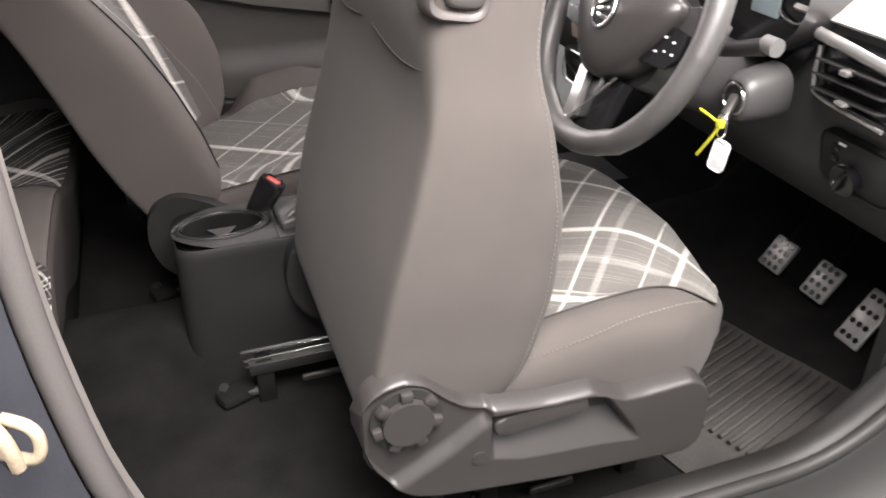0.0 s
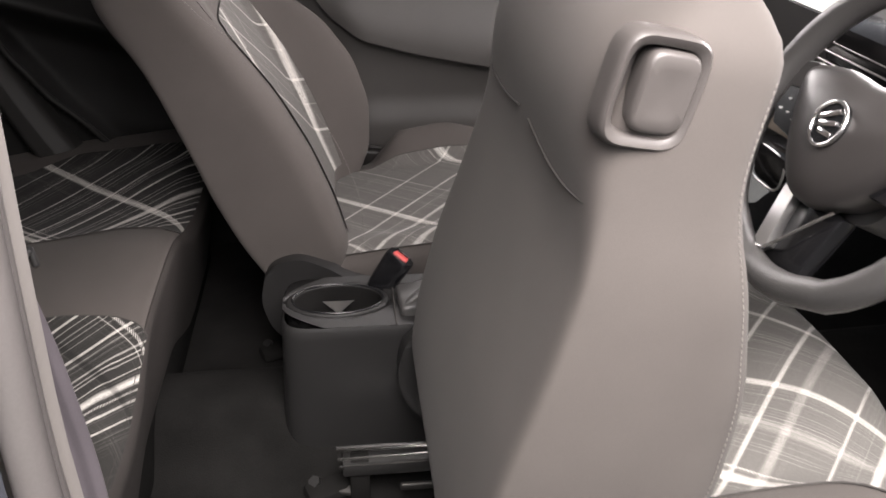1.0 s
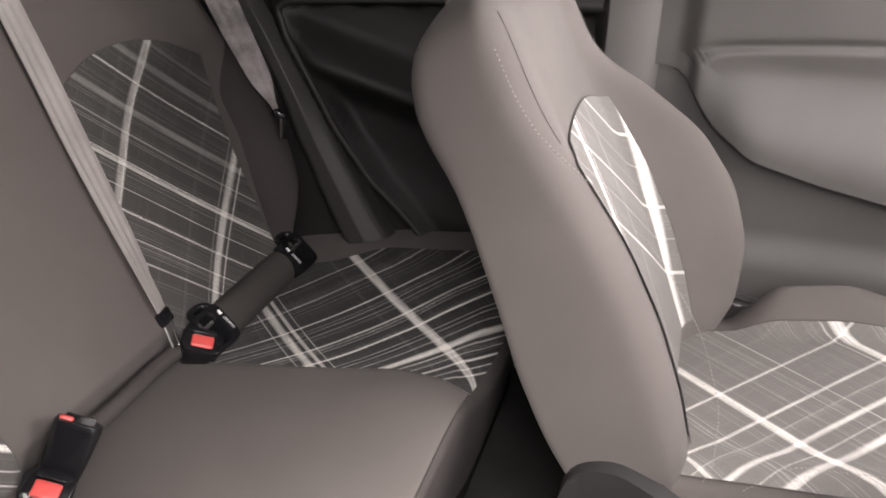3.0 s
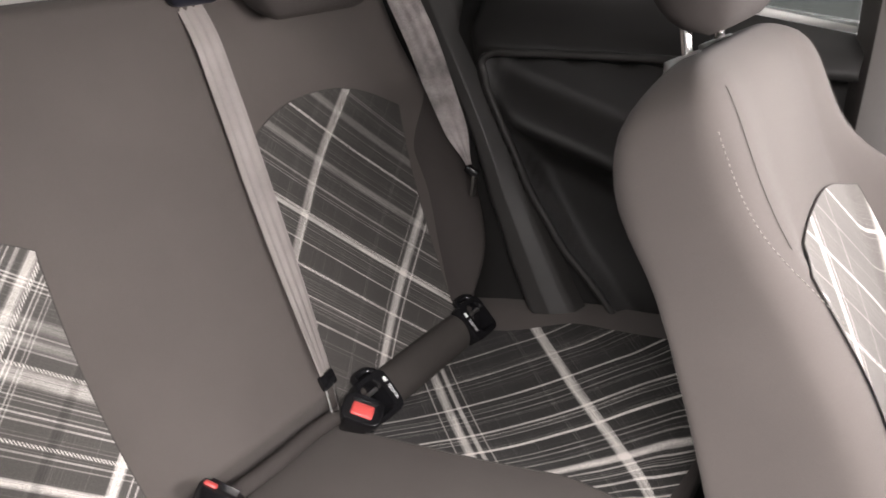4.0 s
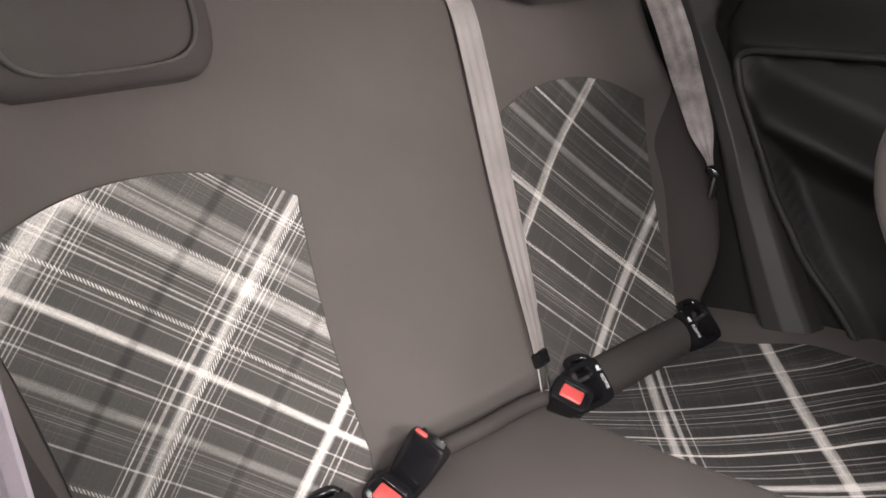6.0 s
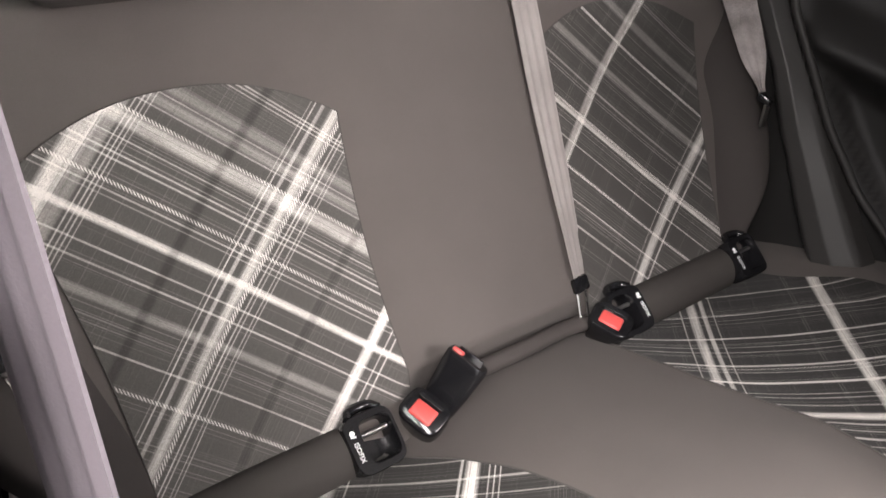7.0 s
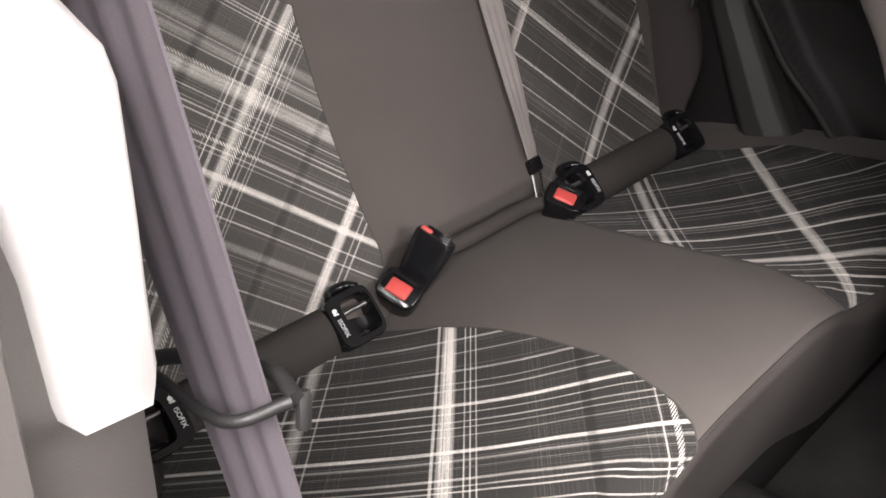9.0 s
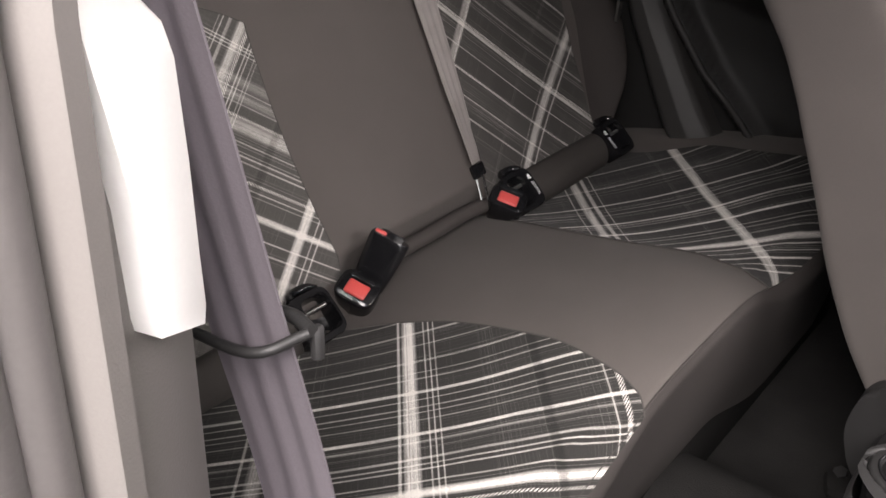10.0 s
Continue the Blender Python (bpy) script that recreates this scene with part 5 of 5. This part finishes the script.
def console_outline(grow, zt):
    pts = []
    for k in range(48):
        a = 2 * math.pi * k / 48
        c, d = math.cos(a), math.sin(a)
        if c < 0:
            x = -0.135 - 0.088 * abs(c) ** 0.50 * (1 + grow)
        else:
            x = -0.135 + 0.75 * abs(c) ** 0.30
        w = 0.078 + grow * 0.06
        pts.append((x, -0.012 + math.copysign(abs(d) ** 0.36, d) * w, zt))
    return pts


rows = [console_outline(g, z) for g, z in [(0.05, 0.03), (0.04, 0.10), (0.0, 0.20), (-0.02, 0.265), (-0.03, 0.280), (-0.08, 0.286)]]
body = loft("console_body", rows, caps=False)
part("console_body", body, PLASTIC, console)


def console_top(u, v):
    """The lid surface with the cup hollow in it."""
    x = -0.220 + 0.85 * u
    edge = 0.074 * min(1.0, (max(0.0, (x + 0.223) / 0.07)) ** 0.5)
    y = -0.012 + (2 * v - 1) * edge
    r = math.hypot((x + 0.134) / 0.070, (y + 0.008) / 0.042)
    z = 0.2875
    if r < 1.16:
        z -= 0.12 * smoothstep(1.16, 1.10, r)
    return x, y, z


part("console_top", sheet("console_top", console_top, 150, 36), PLASTIC, console)


def cup_ring(r, z):
    return [(-0.134 + 0.070 * r * math.cos(a), -0.008 + 0.042 * r * math.sin(a), z) for a in np.linspace(0, 2 * math.pi, 49)[:-1]]


part("cup_collar", loft("cup_collar", [cup_ring(r, z) for r, z in [(1.16, 0.262), (1.15, 0.282), (1.135, 0.2872), (1.11, 0.2886), (1.06, 0.2890), (1.01, 0.2896), (0.985, 0.2886), (0.975, 0.286)]], caps=False), PLASTIC, console)
# Added lining: its black puts the shade of the deep cup into colour.
part("cup_shade_lining", loft("cup_shade_lining", [cup_ring(r, z) for r, z in [(0.975, 0.2862), (0.965, 0.270), (0.95, 0.215), (0.92, 0.203), (0.5, 0.200), (0.001, 0.200)]], caps=False), CARPET, console, "black cup lining, shade of the hollow in its colour")
part("cup_holder_rim", tube("cup_holder_rim", cup_ring(1.015, 0.2895), 0.0017, 8, 0, True), GLOSSY, console)
tri = [(-0.160, 0.036), (-0.108, 0.036), (-0.128, 0.018), (-0.134, 0.002), (-0.140, 0.018)]
bm = bmesh.new()
vs = [bm.verts.new((x, y - 0.008, 0.262 - 0.4 * (0.036 - y))) for x, y in tri]
f = bm.faces.new(vs)
bmesh.ops.solidify(bm, geom=[f], thickness=0.004)
part("cup_clip", bm, SILVER, console, "pale sprung cup clip")
part("console_joint", boxed((-0.047, -0.012, 0.2895), (0.002, 0.150, 0.004), 0.0005), SEAM, console)
brake = thing("handbrake", "black handbrake lever in a folded leather gaiter", "handbrake")
bm = bmesh.new()
box(bm, (-0.006, -0.034, 0.301), (0.070, 0.072, 0.030), 0.008, (0, -8, 4), 3)
part("gaiter", bm, LEATHER, brake)
for k in range(3):
    y0 = -0.056 + 0.018 * k
    part("fold", tube("fold", [(-0.034 + 0.01 * k, y0 - 0.006, 0.306), (-0.012 + 0.012 * k, y0 + 0.004, 0.318), (0.014 + 0.006 * k, y0 + 0.018, 0.320), (0.034, y0 + 0.012, 0.314)], lambda t: 0.004 + 0.004 * math.sin(t * 3.1), 8, 6), LEATHER, brake)
part("lever", tube("lever", [(0.02, 0.03, 0.305), (0.10, 0.03, 0.325), (0.20, 0.03, 0.345)], 0.014, 12, 4), LEATHER, brake)


# ---- driver's controls ----
dash = thing("dashboard", "black grained plastic dashboard with instruments", "dashboard")
prof = [(0.80, 0.84), (0.72, 0.80), (0.66, 0.755), (0.622, 0.715), (0.625, 0.69), (0.635, 0.62), (0.655, 0.56), (0.66, 0.50), (0.69, 0.43), (0.76, 0.40), (1.2, 0.45), (1.2, 0.84)]
part("dash_body", loft("dash_body", [[(x, y, z) for x, z in prof] for y in np.linspace(-0.66, 0.66, 20)]), DASH, dash)
# Pale sheet on the dash: windscreen light put into its colour.
part("lit_dash_top", sheet("lit_dash_top", lambda u, v: (0.610 + 0.17 * u, -0.655 + 0.20 * v, 0.706 + 0.125 * u ** 0.85), 12, 10, -0.006), SHELF, dash, "upper dashboard panel, windscreen light in its pale colour")
hood = [[(0.56 + 0.02 * math.cos(a) * 0 + 0.12 * t, -0.37 + 0.16 * math.cos(a), 0.74 + 0.105 * math.sin(a)) for a in np.linspace(0.0, 2 * math.pi, 33)[:-1]] for t in (0, 0.5, 1)]
cluster = part("instrument_hood", loft("instrument_hood", hood, caps=False), DASH, dash)
bm = bmesh.new()
disc(bm, pose(0.615, -0.37, 0.74, 0, 90, 0), 0.150, 0.01, 40)
part("instrument_face", bm, GLOSSY, cluster)
part("display", boxed((0.605, -0.405, 0.715), (0.006, 0.055, 0.055), 0.003), DISPLAY, cluster)
for y, z in ((-0.46, 0.735), (-0.29, 0.735)):
    part("gauge_ring", tube("gauge_ring", [(0.606, y + 0.045 * math.cos(a), z + 0.045 * math.sin(a)) for a in np.linspace(0, 2 * math.pi, 25)[:-1]], 0.002, 6, 0, True), CHROME, cluster)

# Second pale sheet: a bright sky reflection laid in as colour.
part("lit_dash_top", sheet("lit_dash_top", lambda u, v: (0.625 + 0.16 * u, 0.03 + 0.34 * v, 0.715 + 0.115 * u ** 0.85), 12, 10, -0.006), SHELF, dash, "upper dashboard panel, windscreen light in its pale colour")
centre = thing("air_vent", "black centre air vent with a bright lower frame", "air vent")
part("vent_box", boxed((0.605, -0.105, 0.700), (0.06, 0.18, 0.080), 0.010, (0, -14, 0)), GLOSSY, centre)
for k in range(5):
    part("slat", boxed((0.572 + 0.004 * k, -0.105, 0.676 + 0.013 * k), (0.016, 0.160, 0.0028), 0.001, (0, 20, 0)), SILVER if k == 4 else STEEL, centre)
part("vent_frame", tube("vent_frame", [(0.574, -0.020, 0.664), (0.566, -0.100, 0.660), (0.568, -0.175, 0.668), (0.576, -0.196, 0.690)], 0.0045, 8, 5), SILVER, centre)
stack = thing("control_panel", "black glossy control panel with a silver rim", "control panel")
part("panel", boxed((0.615, 0.075, 0.465), (0.05, 0.120, 0.075), 0.014, (0, -10, 0)), GLOSSY, stack)
part("panel_rim", tube("panel_rim", [(0.588 - 0.10 * (0.465 - z), 0.075 + 0.052 * math.copysign(abs(math.cos(a)) ** 0.6, math.cos(a)), z) for a, z in [(q, 0.465 + 0.030 * math.copysign(abs(math.sin(q)) ** 0.6, math.sin(q))) for q in np.linspace(0, 2 * math.pi, 29)[:-1]]], 0.0022, 6, 0, True), SILVER, stack)
slip = thing("paper_slip", "small beige paper slip tucked on the dashboard", "paper")
part("sheet", boxed((0.606, 0.095, 0.540), (0.003, 0.070, 0.050), 0.0008, (0, -8, 6)), PAPER, slip)

vent = thing("air_vent", "black air vent with a satin silver frame", "air vent")
part("vent_box", boxed((0.62, -0.592, 0.652), (0.05, 0.125, 0.080), 0.008), GLOSSY, vent)
part("vent_frame", tube("vent_frame", [(0.590, -0.532, 0.682), (0.588, -0.536, 0.640), (0.588, -0.552, 0.622), (0.588, -0.655, 0.614)], 0.003, 8, 5), SILVER, vent)
part("vent_frame", tube("vent_frame", [(0.590, -0.524, 0.696), (0.590, -0.580, 0.690), (0.592, -0.660, 0.680)], 0.008, 8, 5), SILVER, vent)
for k in range(3):
    part("slat", boxed((0.590, -0.596, 0.632 + 0.018 * k), (0.028, 0.110, 0.003), 0.001, (0, 12, 0)), PLASTIC, vent)
part("vent_tab", boxed((0.577, -0.595, 0.668), (0.016, 0.014, 0.008), 0.003), SILVER, vent)
part("vent_tab", boxed((0.577, -0.600, 0.632), (0.016, 0.018, 0.006), 0.003), SILVER, vent)

switch = thing("light_switch", "black light switch panel with a rotary knob", "switch")
part("switch_panel", boxed((0.655, -0.578, 0.525), (0.02, 0.125, 0.080), 0.016, (0, -12, 0)), PLASTIC, switch)
bm = bmesh.new()
disc(bm, pose(0.640, -0.580, 0.511, 0, 78, 0), 0.021, 0.02, 32, 0.018)
knob = part("rotary_knob", bm, GLOSSY, switch)
part("knob_ring", tube("knob_ring", [(0.634, -0.580 + 0.021 * math.cos(a), 0.511 + 0.021 * math.sin(a)) for a in np.linspace(-0.9, 1.6, 14)], 0.0018, 6, 0), CHROME, knob)
part("knob_grip", boxed((0.628, -0.580, 0.511), (0.012, 0.008, 0.030), 0.002, (20, 0, 0)), GLOSSY, knob)
for dy, dz in ((-0.010, 0.008), (0.009, 0.009), (0.010, -0.007)):
    part("knob_mark", boxed((0.6305, -0.580 + dy, 0.511 + dz), (0.003, 0.004, 0.004), 0.0006), WHITE, knob)
for z in (0.545, 0.530):
    part("dimmer_wheel", boxed((0.643, -0.548, z), (0.008, 0.014, 0.010), 0.002), GLOSSY, switch)
part("switch_mark", boxed((0.6415, -0.558, 0.552), (0.004, 0.012, 0.003), 0.0005), WHITE, switch)

# steering wheel
HUB = Vector((0.40, -0.378, 0.692))
TILT_W = radians(24)
AXIS = Vector((-math.cos(TILT_W), 0, math.sin(TILT_W)))
UPW = Vector((math.sin(TILT_W), 0, math.cos(TILT_W)))
SIDE = Vector((0, -1, 0))


def wheel_pt(a, r, d=0.0):
    return HUB + (SIDE * math.cos(a) + UPW * math.sin(a)) * r + AXIS * d


wheel = thing("steering_wheel", "black leather steering wheel with satin spoke trims", "steering wheel")
part("rim", tube("rim", [wheel_pt(a, 0.170 if not -2.2 < (a - 2 * math.pi if a > math.pi else a) < -0.95 else 0.166) for a in np.linspace(0, 2 * math.pi, 49)[:-1]], 0.0172, 14, 0, True), LEATHER, wheel)
# airbag cover: a shield with a domed face
HALF = [(0.0, 0.058), (0.050, 0.060), (0.095, 0.052), (0.112, 0.038), (0.103, 0.012), (0.078, -0.026), (0.052, -0.056), (0.026, -0.074), (0.0, -0.079)]
shield = rounded_outline(HALF + [(-a, b) for a, b in HALF[-2:0:-1]], 4)


def wheel_at(a, b, d=0.0):
    return HUB + SIDE * a + UPW * b + AXIS * d


rows = []
for d, g in ((-0.05, 0.80), (-0.012, 0.97), (0.004, 1.0), (0.014, 0.97), (0.022, 0.86), (0.029, 0.62), (0.032, 0.35), (0.033, 0.08)):
    rows.append([wheel_at(a * g, -0.006 * (1 - g) + b * g, d) for a, b in shield])
pad = part("airbag_cover", loft("airbag_cover", rows), SHELL, wheel)
face = Matrix.Translation(wheel_at(0, 0.004, 0.033)) @ AXIS.to_track_quat("Z", "Y").to_matrix().to_4x4()
bm = bmesh.new()
disc(bm, face, 0.0250, 0.005, 32)
badge = part("badge", bm, GLOSSY, pad, "round chromed badge")
part("badge_ring", tube("badge_ring", [face @ Vector((0.0235 * math.cos(a), 0.0235 * math.sin(a), 0.003)) for a in np.linspace(0, 2 * math.pi, 33)[:-1]], 0.0024, 8, 0, True), CHROME, badge)
for k in range(3):
    bm = boxed((0.004 * (k - 1), 0.009 - 0.009 * k, 0.0035), (0.030 - 0.004 * k, 0.006, 0.004), 0.0015, (0, 0, 30 - 14 * k))
    bmesh.ops.transform(bm, matrix=face, verts=bm.verts)
    part("badge_mark", bm, CHROME, badge)


def wheel_plate(name, outline, d0, d1, mat, parent, label=""):
    """A flat piece in the wheel's plane, with softened edges."""
    c = Vector((sum(a for a, b in outline) / len(outline), sum(b for a, b in outline) / len(outline)))
    rows = [[wheel_at(c.x + (a - c.x) * g, c.y + (b - c.y) * g, d) for a, b in outline] for d, g in ((d0, 0.96), (d0 + 0.003, 1.0), (d1 - 0.003, 1.0), (d1, 0.93))]
    return part(name, loft(name, rows), mat, parent, label)


for sg in (-1, 1):
    wheel_plate("spoke", [(sg * a, b) for a, b in ((0.085, 0.040), (0.125, 0.052), (0.163, 0.045), (0.166, 0.010), (0.150, -0.010), (0.100, -0.004))], -0.030, -0.004, LEATHER, wheel)
    pod = wheel_plate("switch_pod", [(sg * a, b) for a, b in ((0.066, -0.036), (0.084, -0.008), (0.104, 0.020), (0.138, 0.016), (0.142, -0.012), (0.128, -0.030))], -0.020, 0.004, GLOSSY, wheel)
    for a, b in ((0.104, 0.004), (0.122, 0.002), (0.112, -0.012), (0.096, -0.016), (0.128, -0.012)):
        part("button_mark", tube("button_mark", [wheel_at(sg * a - 0.002, b, 0.0042), wheel_at(sg * a + 0.002, b + 0.001, 0.0042)], 0.0015, 6, 0), WHITE, pod)
wheel_plate("spoke", [(-0.046, -0.070), (0.046, -0.070), (0.040, -0.120), (0.034, -0.158), (-0.034, -0.158), (-0.040, -0.120)], -0.034, -0.012, GLOSSY, wheel)
wheel_plate("spoke_trim", [(-0.048, -0.072), (-0.026, -0.070), (-0.014, -0.140), (-0.024, -0.150), (-0.038, -0.144)], -0.016, 0.000, SILVER, wheel, "satin silver spoke trim")
part("spoke_edge", tube("spoke_edge", [wheel_at(-0.030, -0.148, 0.000), wheel_at(-0.016, -0.144, 0.001), wheel_at(0.004, -0.122, 0.002), wheel_at(0.026, -0.092, 0.002), wheel_at(0.046, -0.066, 0.002)], 0.0020, 8, 6), CHROME, wheel, "bright spoke edge")

column = thing("steering_column", "black plastic column shroud with stalk and ignition lock", "steering column")
rows = []
for t in np.linspace(0, 1, 6):
    c = HUB - AXIS * (0.04 + 0.20 * t) - UPW * 0.02
    rows.append([c + SIDE * 0.062 * math.copysign(abs(math.cos(a)) ** 0.7, math.cos(a)) + UPW * 0.055 * math.copysign(abs(math.sin(a)) ** 0.7, math.sin(a)) for a in np.linspace(0, 2 * math.pi, 29)[:-1]])
part("shroud", loft("shroud", rows), DASH, column)
stalk_a = HUB - AXIS * 0.075 + SIDE * 0.055
stalk = part("stalk", tube("stalk", [stalk_a, stalk_a + SIDE * 0.06 + UPW * 0.018, stalk_a + SIDE * 0.122 + UPW * 0.040], lambda t: 0.007 + 0.004 * t, 10, 5), PLASTIC, column)
bm = bmesh.new()
disc(bm, Matrix.Translation(stalk_a + SIDE * 0.130 + UPW * 0.043) @ pose(0, 0, 0, 90, 0, 0), 0.011, 0.020, 24)
part("stalk_end", bm, SILVER, stalk, "pale stalk end")
LOCK = Vector((0.515, -0.482, 0.605))
TAIL = LOCK + Vector((0.0, -0.036, 0.004))
rows = []
for d, g in ((0.075, 1.10), (0.045, 1.06), (0.018, 0.98), (0.006, 0.88), (0.0005, 0.74), (0.0, 0.70), (0.004, 0.64)):
    rows.append([LOCK + Vector((d, 0.012 * d / 0.075 + 0.031 * g * math.copysign(abs(math.cos(a)) ** 0.8, math.cos(a)), 0.034 * g * math.copysign(abs(math.sin(a)) ** 0.8, math.sin(a)))) for a in np.linspace(0, 2 * math.pi, 33)[:-1]])
part("lock_housing", loft("lock_housing", rows), DASH, column)
part("lock_ring", tube("lock_ring", [LOCK + Vector((0.0, 0.020 * math.cos(a), 0.020 * math.sin(a))) for a in np.linspace(0, 2 * math.pi, 25)[:-1]], 0.0025, 6, 0, True), CHROME, column)
keys = thing("car_key", "car key in the ignition with a white tag and yellow tie", "key")
part("key_bow", boxed(LOCK + Vector((-0.022, -0.020, -0.004)), (0.055, 0.012, 0.012), 0.004, (0, -20, 38)), STEEL, keys)
part("key_ring", tube("key_ring", [TAIL + Vector((-0.045 , -0.004 + 0.010 * math.cos(a), -0.020 + 0.016 * math.sin(a))) for a in np.linspace(0, 2 * math.pi, 17)[:-1]], 0.0013, 6, 0, True), CHROME, keys)
part("tag", boxed(TAIL + Vector((-0.047, -0.012, -0.058)), (0.004, 0.022, 0.042), 0.005, (8, 0, 15)), WHITE, keys, "blank white key tag")
part("cable_tie", tube("cable_tie", [TAIL + Vector((-0.047, -0.004, -0.020)), TAIL + Vector((-0.049, 0.010, -0.045)), TAIL + Vector((-0.050, 0.028, -0.072))], 0.0022, 6, 4), YELLOW, keys, "yellow cable tie")
part("cable_tie", tube("cable_tie", [TAIL + Vector((-0.046, -0.002, -0.018)), TAIL + Vector((-0.048, 0.022, -0.014)), TAIL + Vector((-0.050, 0.036, -0.011))], 0.0020, 6, 4), YELLOW, keys)
part("tie_head", boxed(TAIL + Vector((-0.046, -0.003, -0.018)), (0.009, 0.010, 0.010), 0.002), YELLOW, keys)


# pedals
def pedal(name, label, where, w, h):
    p = thing(name, label, "pedal", "pedals")
    m = Matrix.Translation(where) @ pose(0, 0, 0, 0, 37, 0)
    bm = boxed((0, 0, 0), (0.010, w, h), 0.004)
    bmesh.ops.transform(bm, matrix=m, verts=bm.verts)
    plate = part("plate", bm, PEDAL, p, "bare metal pedal plate")
    rows_n = 4 if h > 0.07 else 3
    for i in range(rows_n):
        for j in range(3):
            bm = bmesh.new()
            disc(bm, m @ pose(-0.0052, (j - 1) * w * 0.28, (i - (rows_n - 1) / 2) * h * 0.24, 0, 90, 0), 0.0055, 0.003, 14)
            part("rubber_stud", bm, GLOSSY, plate)
    part("arm", tube("arm", [Vector(where) + Vector((0.01, 0, 0.01)), Vector(where) + Vector((0.06, 0, 0.10)), Vector(where) + Vector((0.06, 0, 0.30))], 0.006, 8, 5), CARPET, p)


pedal("pedal", "perforated metal clutch pedal above the carpet", (0.95, -0.195, 0.112), 0.060, 0.072)
pedal("pedal", "perforated metal brake pedal above the carpet", (0.95, -0.318, 0.120), 0.060, 0.076)
pedal("pedal", "perforated metal accelerator pedal above the carpet", (0.95, -0.432, 0.108), 0.055, 0.115)

# ribbed mat in front of the driver's seat
mat = thing("floor_mat", "worn black ribbed rubber mat on the carpet", "floor mat")
MAT_DIR, MAT_SIDE = Vector((0.959, 0.284)), Vector((-0.284, 0.959))


def mat_point(a, b, lift):
    q = Vector((0.585, -0.625)) + MAT_DIR * a + MAT_SIDE * b
    return q.x, q.y, floor_height(q.x, q.y) + lift


part("mat_sheet", sheet("mat_sheet", lambda u, v: mat_point(-0.10 + 0.36 * u, 0.42 * v, 0.006), 24, 24, 0.006), MAT, mat)
for k in range(22):
    pts = [mat_point(a, 0.03 + 0.37 * k / 21, 0.012) for a in np.linspace(0.0, 0.245, 8)]
    part("rib", tube("rib", pts, 0.0046, 6, 0), MAT, mat)
